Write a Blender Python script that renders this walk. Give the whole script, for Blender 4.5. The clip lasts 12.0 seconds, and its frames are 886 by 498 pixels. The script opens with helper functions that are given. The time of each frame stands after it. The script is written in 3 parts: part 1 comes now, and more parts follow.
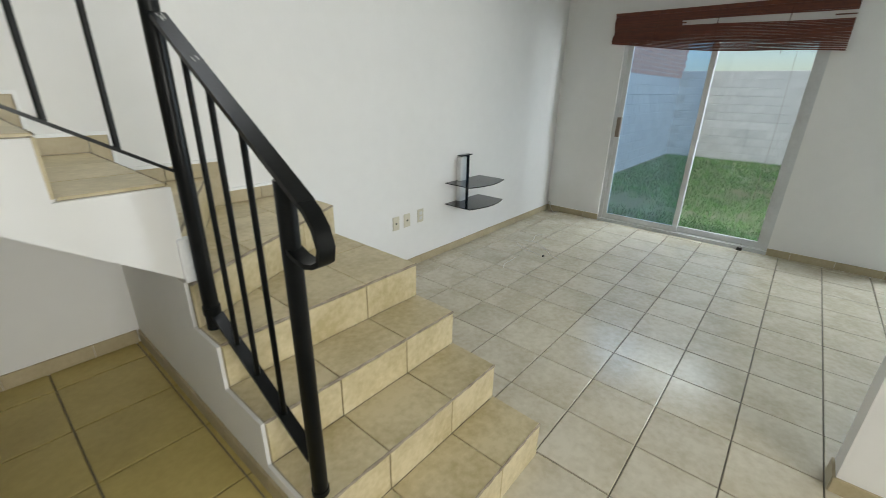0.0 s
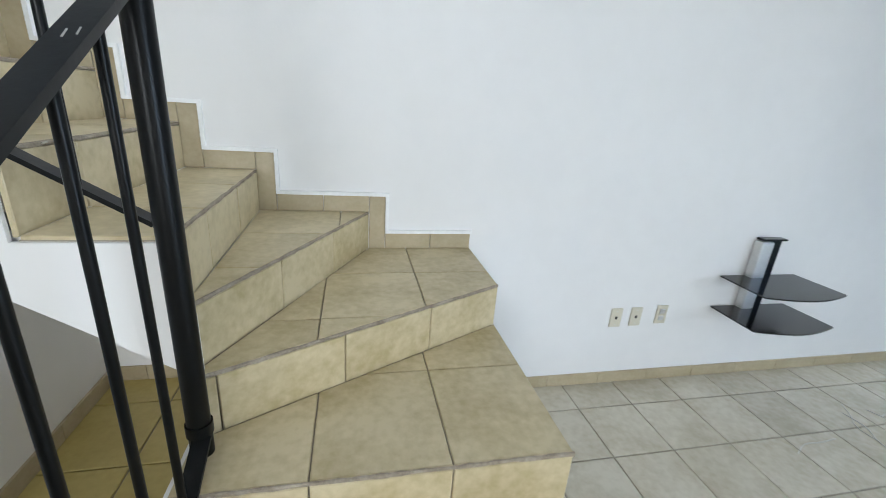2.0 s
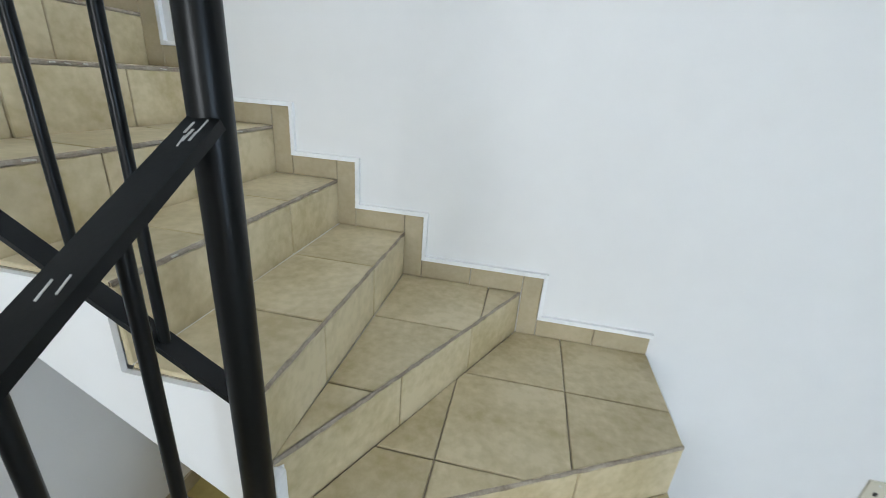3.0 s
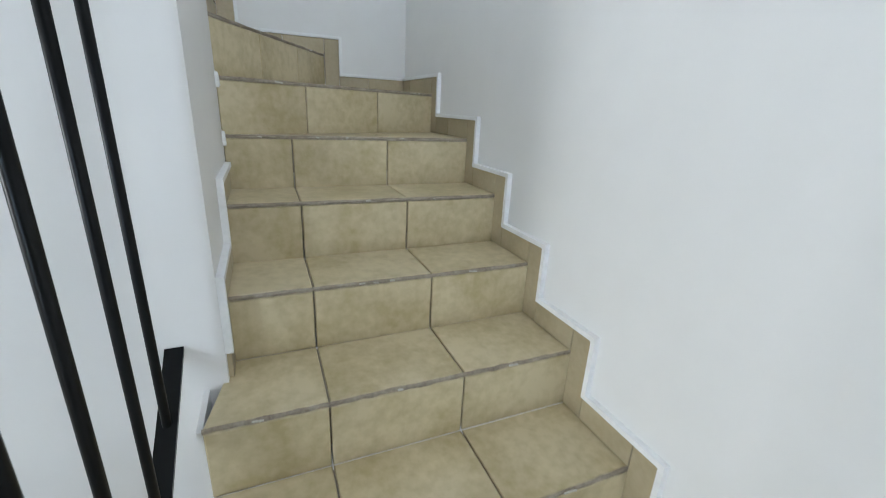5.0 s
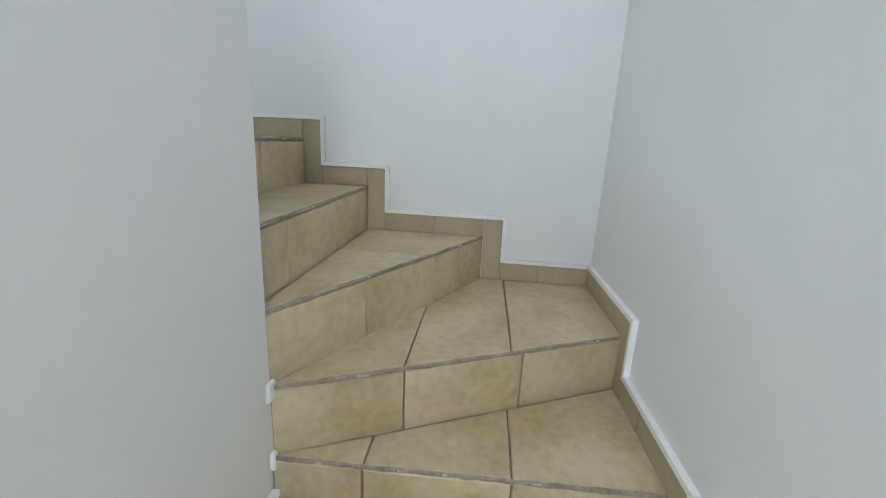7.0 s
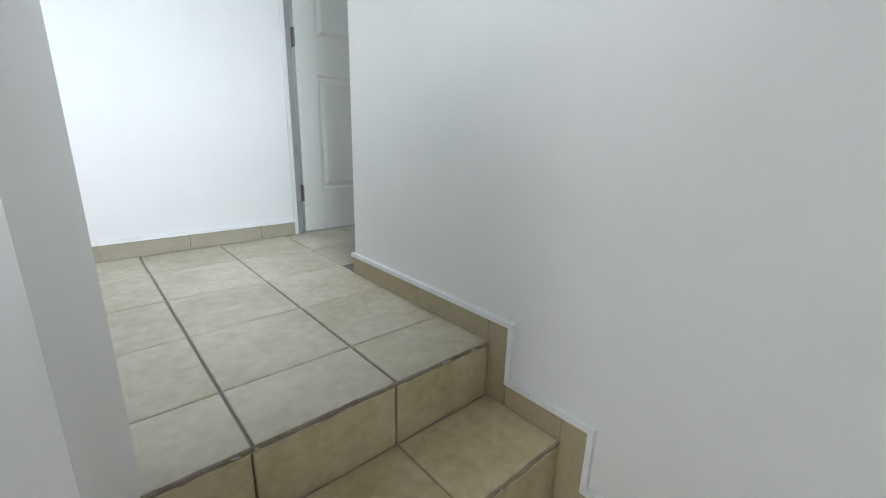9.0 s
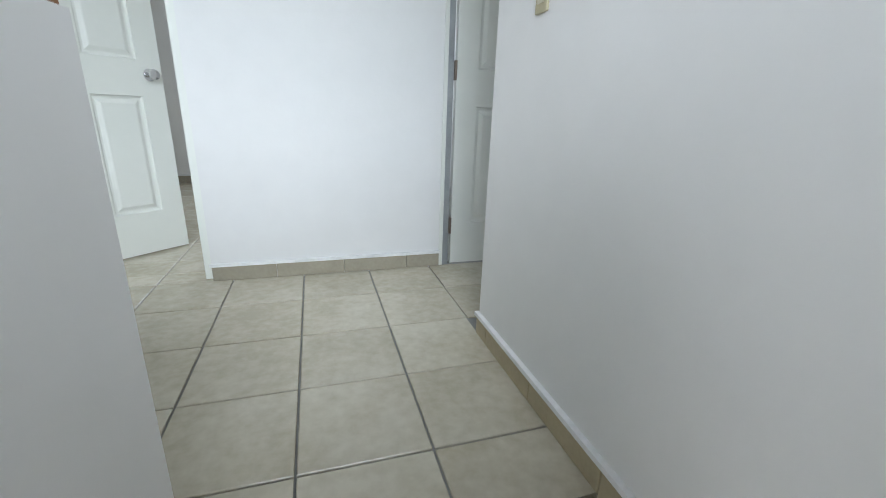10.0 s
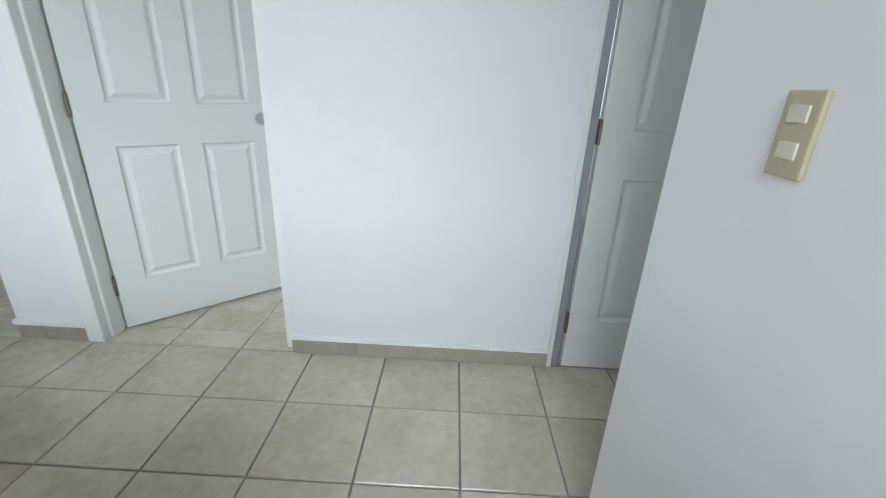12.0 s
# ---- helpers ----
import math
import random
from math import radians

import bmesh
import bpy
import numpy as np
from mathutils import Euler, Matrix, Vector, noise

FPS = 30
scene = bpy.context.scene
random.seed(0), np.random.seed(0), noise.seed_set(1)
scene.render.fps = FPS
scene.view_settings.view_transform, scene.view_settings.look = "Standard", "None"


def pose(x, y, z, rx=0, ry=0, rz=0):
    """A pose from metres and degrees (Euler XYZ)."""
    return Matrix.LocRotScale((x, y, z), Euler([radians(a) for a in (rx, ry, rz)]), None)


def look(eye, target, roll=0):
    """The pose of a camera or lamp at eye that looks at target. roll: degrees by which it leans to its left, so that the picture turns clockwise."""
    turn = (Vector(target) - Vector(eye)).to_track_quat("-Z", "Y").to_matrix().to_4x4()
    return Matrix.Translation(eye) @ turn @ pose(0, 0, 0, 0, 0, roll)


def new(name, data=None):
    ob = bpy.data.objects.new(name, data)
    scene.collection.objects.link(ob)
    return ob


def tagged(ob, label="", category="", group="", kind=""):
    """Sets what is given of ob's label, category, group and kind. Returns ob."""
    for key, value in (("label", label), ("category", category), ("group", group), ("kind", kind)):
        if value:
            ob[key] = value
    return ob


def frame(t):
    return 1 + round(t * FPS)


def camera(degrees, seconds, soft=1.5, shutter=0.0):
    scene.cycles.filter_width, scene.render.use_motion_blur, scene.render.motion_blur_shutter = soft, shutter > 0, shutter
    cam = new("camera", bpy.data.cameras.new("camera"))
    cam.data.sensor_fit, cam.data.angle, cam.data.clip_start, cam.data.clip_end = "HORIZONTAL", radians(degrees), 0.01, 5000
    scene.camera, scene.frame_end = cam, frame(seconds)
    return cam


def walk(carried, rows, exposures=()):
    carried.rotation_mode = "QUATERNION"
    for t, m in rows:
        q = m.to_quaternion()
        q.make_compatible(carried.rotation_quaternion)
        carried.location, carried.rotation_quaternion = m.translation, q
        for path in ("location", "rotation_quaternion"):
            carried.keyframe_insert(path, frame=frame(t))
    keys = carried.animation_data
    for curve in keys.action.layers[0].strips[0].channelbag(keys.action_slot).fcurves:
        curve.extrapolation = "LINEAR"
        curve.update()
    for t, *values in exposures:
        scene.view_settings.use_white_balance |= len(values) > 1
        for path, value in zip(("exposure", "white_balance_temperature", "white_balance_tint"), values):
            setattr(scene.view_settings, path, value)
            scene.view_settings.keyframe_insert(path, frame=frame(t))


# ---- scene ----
cam = camera(93.8, 12.0, 0.8, 0.15)
PATH = [
    (0, (-0.490, -2.471, 1.530), (0.937, -1.272, 0.805), 1.17),
    (0.5, (-0.279, -2.359, 1.531), (1.344, -1.428, 0.823), 0.54),
    (0.6, (-0.266, -2.349, 1.542), (1.366, -1.436, 0.834), 0.76),
    (1, (-0.040, -2.281, 1.501), (1.435, -1.160, 0.748), 0.23),
    (1.5, (0.241, -2.142, 1.534), (1.154, -0.493, 0.866), 2.15),
    (2, (0.332, -1.884, 1.533), (0.757, -0.041, 0.881), 4.22),
    (2.5, (0.353, -1.618, 1.709), (0.438, 0.252, 1.006), 4.74),
    (2.7, (0.353, -1.554, 1.729), (0.289, 0.313, 1.016), 4.84),
    (4.3, (0.289, -1.028, 2.028), (-1.057, 0.238, 1.262), 3.43),
    (4.5, (0.246, -0.979, 2.032), (-1.179, 0.229, 1.316), 5.03),
    (5, (0.204, -0.767, 2.209), (-1.534, -0.011, 1.571), 2.86),
    (5.5, (0.023, -0.641, 2.396), (-1.839, -0.202, 1.812), 2.65),
    (6, (-0.164, -0.505, 2.514), (-2.096, -0.367, 2.017), 1.61),
    (6.5, (-0.357, -0.449, 2.720), (-2.290, -0.516, 2.211), 1.32),
    (7, (-0.569, -0.451, 2.814), (-2.498, -0.626, 2.314), 2.90),
    (8.8, (-1.328, -0.478, 3.302), (-2.775, -1.757, 2.783), 2.14),
    (9, (-1.376, -0.463, 3.389), (-2.665, -1.892, 2.843), 1.64),
    (9.5, (-1.506, -0.525, 3.451), (-2.466, -2.188, 2.892), 2.02),
    (10, (-1.641, -0.592, 3.607), (-2.209, -2.411, 3.001), 1.91),
    (10.5, (-1.801, -0.664, 3.716), (-1.978, -2.557, 3.096), 1.59),
    (11, (-1.811, -0.777, 3.768), (-1.685, -2.671, 3.136), 2.40),
    (11.5, (-1.766, -0.929, 3.938), (-1.557, -2.799, 3.260), 3.09),
    (12, (-1.814, -1.145, 3.949), (-1.789, -3.013, 3.235), 2.72),
]
EXPOSURES = [(0, -0.06, 6350, 7), (0.5, -0.04, 6300, 7), (0.9, -0.22, 6600, 7), (1.4, 0.06, 6750, 8), (2.0, 0.2, 5700, 9), (2.7, 0.12, 5650, 8), (4.5, 0.34, 5700, 8), (5.0, 0.12, 5700, 8), (6.0, 0.06, 5750, 8), (7.0, 0.24, 5850, 8), (9.0, -0.08, 6200, 10), (9.5, -0.2, 6200, 10), (10.5, -0.44, 6100, 10), (11.5, -0.4, 6100, 10), (12.0, -0.48, 6100, 10)]
walk(cam, [(t, look(eye, target, roll)) for t, eye, target, roll in PATH], EXPOSURES)

# ---- world and light ----
world = bpy.data.worlds.new("sky")
scene.world = world
world.use_nodes = True
wn = world.node_tree.nodes
sky = wn.new("ShaderNodeTexSky")
sky.sky_type, sky.sun_disc = "NISHITA", False
sky.sun_elevation, sky.sun_rotation = radians(62), radians(220)
world.node_tree.links.new(sky.outputs[0], wn["Background"].inputs[0])
wn["Background"].inputs[1].default_value = 0.13

sun = new("sun", bpy.data.lights.new("sun", "SUN"))
sun.data.energy, sun.data.angle, sun.data.color = 4.5, radians(0.6), (1.0, 0.95, 0.87)
sun.matrix_world = look((3.0, -8.0, 16.0), (8.4, -1.5, 0.0))


def area_lamp(name, m, w, d, watts, color=(0.86, 0.93, 1.0)):
    lamp = new(name, bpy.data.lights.new(name, "AREA"))
    lamp.data.shape, lamp.data.size, lamp.data.size_y, lamp.data.energy, lamp.data.color = "RECTANGLE", w, d, watts, color
    lamp.matrix_world = m
    return lamp


area_lamp("sky_garden_door", look((5.7, -1.57, 3.1), (1.5, -1.4, 0.3)), 2.2, 1.4, 110)
area_lamp("sky_garden_side", look((5.12, -2.95, 1.2), (2.4, -0.2, 0.9)), 0.75, 1.8, 42)
area_lamp("sky_second_door", look((5.7, -4.35, 3.1), (1.5, -3.6, 0.3)), 2.0, 1.4, 65)
area_lamp("sky_second_side", look((5.45, -4.98, 1.15), (-0.7, -1.25, 1.9)), 0.9, 1.7, 125)
# added fill on the kitchen side, no window known; brightens the stair foot
area_lamp("fill_kitchen", look((-0.4, -6.1, 1.65), (-0.4, 0.0, 1.0)), 1.5, 1.05, 100, (1.0, 0.97, 0.90))
# weak added fill from the unseen hall end, grazing the door panels
area_lamp("fill_hall", look((-4.57, -1.85, 4.1), (0.0, -2.3, 3.5)), 1.35, 1.2, 5, (0.86, 0.94, 1.0))
# strong added lamp outside, aimed through the invented high slot at the hall wall
area_lamp("fill_north_slot", look((-1.5, 2.6, 6.0), (-1.4, -2.6, 3.7)), 2.6, 2.0, 500, (0.86, 0.94, 1.0))
# added fill high in the stairwell, brightening the west wall; no such source known
area_lamp("fill_stairwell", look((0.98, -0.45, 4.32), (-1.9, -0.6, 3.7)), 0.75, 1.0, 24, (0.95, 0.97, 1.0))
area_lamp("sky_bedroom_window", look((-2.3, -6.08, 4.2), (-1.2, -3.0, 3.6)), 1.35, 1.15, 45)
area_lamp("sky_far_room_window", look((2.4, -5.28, 4.2), (2.2, -3.4, 3.2)), 0.95, 0.95, 11, (0.2, 0.48, 1.0))

# ---- materials ----
H, TILE, JOINT, SKIRT = 0.175, 0.335, 0.006, 0.075


def material(name, color, rough=0.5, metal=0.0, dark=None, scale=6.0, detail=5.0, bump=0.0, bump_scale=60.0, spread=0.0, coat=0.0, low=0.35, high=0.7, wear=0.08):
    """A surface with cloudy variation at two scales, fine relief and a shift from piece to piece."""
    m = bpy.data.materials.new(name)
    m.use_nodes = True
    n, l = m.node_tree.nodes, m.node_tree.links
    b = n["Principled BSDF"]
    b.inputs["Roughness"].default_value, b.inputs["Metallic"].default_value = rough, metal
    b.inputs["Coat Weight"].default_value = coat
    geo, info = n.new("ShaderNodeNewGeometry"), n.new("ShaderNodeObjectInfo")
    shift = n.new("ShaderNodeVectorMath")
    shift.operation = "MULTIPLY_ADD"
    l.new(info.outputs["Random"], shift.inputs[0])
    shift.inputs[1].default_value = (17.0, 31.0, 23.0) if spread else (0, 0, 0)
    l.new(geo.outputs["Position"], shift.inputs[2])
    big, fine = n.new("ShaderNodeTexNoise"), n.new("ShaderNodeTexNoise")
    for tex, s in ((big, scale), (fine, scale * 7)):
        tex.inputs["Scale"].default_value, tex.inputs["Detail"].default_value = s, detail
        l.new(shift.outputs[0], tex.inputs["Vector"])
    mix = n.new("ShaderNodeMath")
    mix.operation = "MULTIPLY_ADD"
    mix.inputs[1].default_value = 0.4
    l.new(fine.outputs[0], mix.inputs[0])
    half = n.new("ShaderNodeMath")
    half.operation = "MULTIPLY"
    half.inputs[1].default_value = 0.6
    l.new(big.outputs[0], half.inputs[0])
    l.new(half.outputs[0], mix.inputs[2])
    ramp = n.new("ShaderNodeValToRGB")
    dark = dark or tuple(c * 0.85 for c in color)
    ramp.color_ramp.elements[0].position, ramp.color_ramp.elements[1].position = low, high
    ramp.color_ramp.elements[0].color, ramp.color_ramp.elements[1].color = (*dark, 1), (*color, 1)
    l.new(mix.outputs[0], ramp.inputs[0])
    out = ramp.outputs[0]
    if spread:
        tone = n.new("ShaderNodeHueSaturation")
        rng = n.new("ShaderNodeMapRange")
        rng.inputs["To Min"].default_value, rng.inputs["To Max"].default_value = 1 - spread, 1 + spread
        l.new(info.outputs["Random"], rng.inputs[0])
        l.new(rng.outputs[0], tone.inputs["Value"])
        l.new(out, tone.inputs["Color"])
        out = tone.outputs[0]
    l.new(out, b.inputs["Base Color"])
    vary = n.new("ShaderNodeMapRange")
    vary.inputs["To Min"].default_value, vary.inputs["To Max"].default_value = max(rough - wear, 0.02), min(rough + wear, 1)
    l.new(mix.outputs[0], vary.inputs[0])
    l.new(vary.outputs[0], b.inputs["Roughness"])
    if bump:
        grain, bp = n.new("ShaderNodeTexNoise"), n.new("ShaderNodeBump")
        grain.inputs["Scale"].default_value, grain.inputs["Detail"].default_value = bump_scale, 3
        l.new(shift.outputs[0], grain.inputs["Vector"])
        bp.inputs["Strength"].default_value, bp.inputs["Distance"].default_value = bump, 0.004
        l.new(grain.outputs[0], bp.inputs["Height"])
        l.new(bp.outputs[0], b.inputs["Normal"])
    return m


WALL = material("white_wall_paint", (0.80, 0.79, 0.77), 0.62, dark=(0.76, 0.75, 0.73), scale=1.3, bump=0.12, bump_scale=35)
BEAD = material("fresh_white_paint", (0.90, 0.90, 0.89), 0.5, scale=9, bump=0.3, bump_scale=50)
TILES = material("beige_ceramic_tile", (0.60, 0.515, 0.33), 0.37, dark=(0.42, 0.345, 0.185), scale=5, spread=0.04, bump=0.05, bump_scale=25, low=0.36, high=0.6)
FLOORT = material("cream_floor_tile", (0.62, 0.575, 0.465), 0.22, dark=(0.48, 0.43, 0.32), scale=4, spread=0.04, bump=0.03, bump_scale=20, low=0.36, high=0.62, wear=0.02)
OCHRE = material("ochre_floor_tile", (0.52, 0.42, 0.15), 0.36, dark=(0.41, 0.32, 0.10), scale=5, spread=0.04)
SKIRTG = material("grey_tan_skirting_tile", (0.40, 0.365, 0.285), 0.4, dark=(0.33, 0.295, 0.225), scale=9, spread=0.05)
SKIRTT = material("tan_skirting_tile", (0.47, 0.40, 0.265), 0.4, dark=(0.39, 0.325, 0.20), scale=9, spread=0.05)
GROUT = material("grey_brown_grout", (0.20, 0.18, 0.145), 0.9, scale=30, bump=0.4, bump_scale=200)
BLACK = material("black_enamel_steel", (0.005, 0.006, 0.006), 0.33, scale=8, dark=(0.003, 0.0035, 0.0035), bump=0.06, bump_scale=60)
BLACK.node_tree.nodes["Principled BSDF"].inputs["Specular IOR Level"].default_value = 0.2
GROUTS = material("pale_brown_grout", (0.36, 0.32, 0.25), 0.9, scale=30, dark=(0.27, 0.235, 0.175), bump=0.4, bump_scale=200)
GROUTG = material("grey_floor_grout", (0.31, 0.305, 0.285), 0.9, scale=30, bump=0.4, bump_scale=200)
EDGE = material("pale_worn_grout", (0.42, 0.37, 0.29), 0.9, dark=(0.20, 0.16, 0.115), scale=18, bump=0.5, bump_scale=120)
EDGEW = material("dried_plaster", (0.62, 0.60, 0.54), 0.85, scale=60, dark=(0.4, 0.37, 0.3))
SCUFF = material("scuffed_bare_paint", (0.5, 0.5, 0.47), 0.6, scale=40)
FRAMEG = material("grey_metal_frame", (0.40, 0.42, 0.42), 0.5, 0.2, dark=(0.30, 0.31, 0.31), scale=14, bump=0.1)
DOORW = material("white_door_enamel", (0.80, 0.81, 0.75), 0.42, dark=(0.78, 0.79, 0.73), scale=3, bump=0.04, bump_scale=30)
ALU = material("grey_aluminium", (0.66, 0.67, 0.67), 0.42, 0.3, scale=5)
RUST = material("tarnished_steel", (0.24, 0.19, 0.15), 0.5, 0.6, scale=20)
STEEL = material("brushed_steel", (0.74, 0.74, 0.73), 0.38, 0.9, scale=12)
CHROME = material("satin_chrome", (0.78, 0.78, 0.78), 0.14, 1.0, scale=4)
GLOSSB = material("black_gloss_glass", (0.006, 0.006, 0.007), 0.12, scale=3, dark=(0.005, 0.005, 0.006))
PLATE = material("ivory_plastic", (0.62, 0.58, 0.46), 0.45, scale=10, dark=(0.60, 0.56, 0.44))
PLATEY = material("yellowed_plastic", (0.46, 0.41, 0.26), 0.45, scale=10, dark=(0.43, 0.38, 0.24))
DARK = material("dark_slot", (0.03, 0.027, 0.022), 0.7)
CAPW = material("varnished_orange_wood", (0.33, 0.125, 0.036), 0.35, dark=(0.17, 0.06, 0.016), scale=12, coat=0.3)
BAMBOO = material("red_brown_bamboo", (0.16, 0.038, 0.014), 0.55, dark=(0.06, 0.014, 0.006), scale=14, spread=0.25)
BLOCK = material("grey_concrete_block", (0.52, 0.52, 0.51), 0.9, dark=(0.42, 0.42, 0.41), scale=5, spread=0.08, bump=0.5, bump_scale=60)
BRICK = material("red_clay_brick", (0.50, 0.27, 0.20), 0.9, dark=(0.40, 0.20, 0.15), scale=8, spread=0.12, bump=0.4)
MORTAR = material("grey_mortar", (0.46, 0.45, 0.43), 0.95, scale=20, bump=0.4)
SOIL = material("garden_soil", (0.12, 0.11, 0.065), 0.95, dark=(0.05, 0.075, 0.03), scale=2.2, bump=0.6, bump_scale=25)
GRASS = material("green_grass", (0.10, 0.235, 0.05), 0.75, dark=(0.04, 0.11, 0.025), scale=3.5, low=0.4, high=0.6)
CORD = material("clear_cord", (0.62, 0.60, 0.54), 0.3, scale=20)
CEIL = material("white_ceiling_paint", (0.8, 0.8, 0.78), 0.75, scale=2, bump=0.1)


def glass(name, tint, film):
    m = bpy.data.materials.new(name)
    m.use_nodes = True
    n, l = m.node_tree.nodes, m.node_tree.links
    clear, shiny, mix = n.new("ShaderNodeBsdfTransparent"), n.new("ShaderNodeBsdfGlossy"), n.new("ShaderNodeMixShader")
    clear.inputs[0].default_value = (*tint, 1)
    shiny.inputs["Roughness"].default_value = 0.03
    fres = n.new("ShaderNodeFresnel")
    fres.inputs[0].default_value = 1.45
    l.new(fres.outputs[0], mix.inputs[0])
    l.new(clear.outputs[0], mix.inputs[1])
    l.new(shiny.outputs[0], mix.inputs[2])
    out = mix.outputs[0]
    # pale translucent film puts haze over the garden into the glass itself
    hazed, haze = n.new("ShaderNodeMixShader"), n.new("ShaderNodeBsdfTranslucent")
    haze.inputs[0].default_value = (0.7, 0.8, 0.88, 1)
    hazed.inputs[0].default_value = film
    l.new(out, hazed.inputs[1])
    l.new(haze.outputs[0], hazed.inputs[2])
    l.new(hazed.outputs[0], n["Material Output"].inputs[0])
    return m


GLASS = glass("clear_glass", (0.95, 0.98, 0.98), 0.006)
HAZY = glass("hazy_blue_glass", (0.66, 0.78, 0.90), 0.03)


# ---- mesh helpers ----
def mesh_of(bm, name, mat):
    me = bpy.data.meshes.new(name)
    bmesh.ops.recalc_face_normals(bm, faces=bm.faces)
    bm.to_mesh(me)
    bm.free()
    me.materials.append(mat)
    return me


def part(name, bm, mat, parent=None, label=""):
    ob = new(name, mesh_of(bm, name, mat))
    ob.parent = parent
    return tagged(ob, label=label)


def thing(name, label, category, at=(0, 0, 0), group="", kind=""):
    ob = new(name)
    ob.location = at
    ob.empty_display_size = 0.1
    bpy.context.view_layer.update()
    return tagged(ob, label, category, group, kind)


def box(bm, x0, x1, y0, y1, z0, z1, bevel=0.0):
    r = bmesh.ops.create_cube(bm, size=1.0, matrix=Matrix.LocRotScale(((x0 + x1) / 2, (y0 + y1) / 2, (z0 + z1) / 2), None, (x1 - x0, y1 - y0, z1 - z0)))
    if bevel:
        edges = {e for v in r["verts"] for e in v.link_edges}
        bmesh.ops.bevel(bm, geom=list(edges), offset=bevel, segments=2, affect="EDGES", profile=0.6)
    return bm


def boxes(*rows, bevel=0.0):
    bm = bmesh.new()
    for r in rows:
        box(bm, *r, bevel=bevel)
    return bm


def prism(outline, shift, bm=None):
    """A flat outline of 3D points, pushed along shift."""
    bm = bm or bmesh.new()
    a = [bm.verts.new(p) for p in outline]
    b = [bm.verts.new(Vector(p) + Vector(shift)) for p in outline]
    bm.faces.new(a)
    bm.faces.new(b[::-1])
    for i in range(len(a)):
        j = (i + 1) % len(a)
        bm.faces.new((a[i], a[j], b[j], b[i]))
    return bm


def tube(bm, p, q, r, seg=14):
    p, q = Vector(p), Vector(q)
    m = Matrix.Translation((p + q) / 2) @ (q - p).to_track_quat("Z", "Y").to_matrix().to_4x4()
    bmesh.ops.create_cone(bm, cap_ends=True, segments=seg, radius1=r, radius2=r, depth=(q - p).length, matrix=m)
    return bm


def smooth(ob, angle=40):
    for f in ob.data.polygons:
        f.use_smooth = True
    ob.data.set_sharp_from_angle(angle=radians(angle))
    return ob


def beam(bm, p, q, w, t, side):
    """A flat bar from p to q: w across (perpendicular to side), t thick along side."""
    p, q, side = Vector(p), Vector(q), Vector(side).normalized()
    along = (q - p).normalized()
    up = side.cross(along).normalized()
    ring = [up * w / 2 + side * t / 2, up * w / 2 - side * t / 2, -up * w / 2 - side * t / 2, -up * w / 2 + side * t / 2]
    return prism([p + r for r in ring], q - p, bm)


def cut(poly, axis, value, below):
    out = []
    for i, a in enumerate(poly):
        b = poly[(i + 1) % len(poly)]
        da, db = (a[axis] - value) * (1 if below else -1), (b[axis] - value) * (1 if below else -1)
        if da <= 0:
            out.append(a)
        if da * db < 0:
            f = da / (da - db)
            out.append((a[0] + (b[0] - a[0]) * f, a[1] + (b[1] - a[1]) * f))
    return out


def area(poly):
    return sum(a[0] * b[1] - b[0] * a[1] for a, b in zip(poly, poly[1:] + poly[:1])) / 2


def inset(poly, d):
    """A convex outline drawn in by d on all sides."""
    if area(poly) < 0:
        poly = poly[::-1]
    clean = [p for i, p in enumerate(poly) if math.dist(p, poly[i - 1]) > 0.004]
    out, n = [], len(clean)
    if n < 3:
        return []
    for i in range(n):
        a, b, c = (Vector(clean[j % n]) for j in (i - 1, i, i + 1))
        u, v = (b - a).normalized(), (c - b).normalized()
        nu, nv = Vector((-u.y, u.x)), Vector((-v.y, v.x))
        k = 1 + nu.dot(nv)
        out.append(tuple(b + (nu + nv) * (d / max(k, 0.25))))
    return out if area(out) > 0.0008 else []


def cells(poly, xs, ys):
    """A convex outline split along lines of constant x and of constant y."""
    strips = [poly]
    for axis, lines in ((0, xs), (1, ys)):
        for v in lines:
            strips = [s for p in strips for s in (cut(p, axis, v, True), cut(p, axis, v, False)) if len(s) > 2 and abs(area(s)) > 0.0008]
    return strips


SHARED = {}


def piece(name, poly, thick, m, mat, parent, edge=0.0025):
    """One tile with a softened rim, lying on the local plane z=0 of m."""
    cx, cy = sum(p[0] for p in poly) / len(poly), sum(p[1] for p in poly) / len(poly)
    local = [(p[0] - cx, p[1] - cy) for p in poly]
    key = (name, mat.name, round(thick, 4), *(round(v, 3) for p in local for v in p))
    if key not in SHARED:
        top = inset(local, edge) or local
        ring = local if area(local) > 0 else local[::-1]
        if len(top) != len(ring):
            top = ring
        n = len(ring)
        verts = [(x, y, 0) for x, y in ring] + [(x, y, thick - edge) for x, y in ring] + [(x, y, thick) for x, y in top]
        faces = [[i, (i + 1) % n, n + (i + 1) % n, n + i] for i in range(n)] + [[n + i, n + (i + 1) % n, 2 * n + (i + 1) % n, 2 * n + i] for i in range(n)] + [list(range(2 * n, 3 * n))]
        me = bpy.data.meshes.new(name)
        me.from_pydata(verts, [], faces)
        me.materials.append(mat)
        SHARED[key] = me
    ob = new(name, SHARED[key])
    ob.parent = parent
    ob.matrix_local = m @ Matrix.Translation((cx, cy, random.uniform(-0.0006, 0.0006)))
    return ob


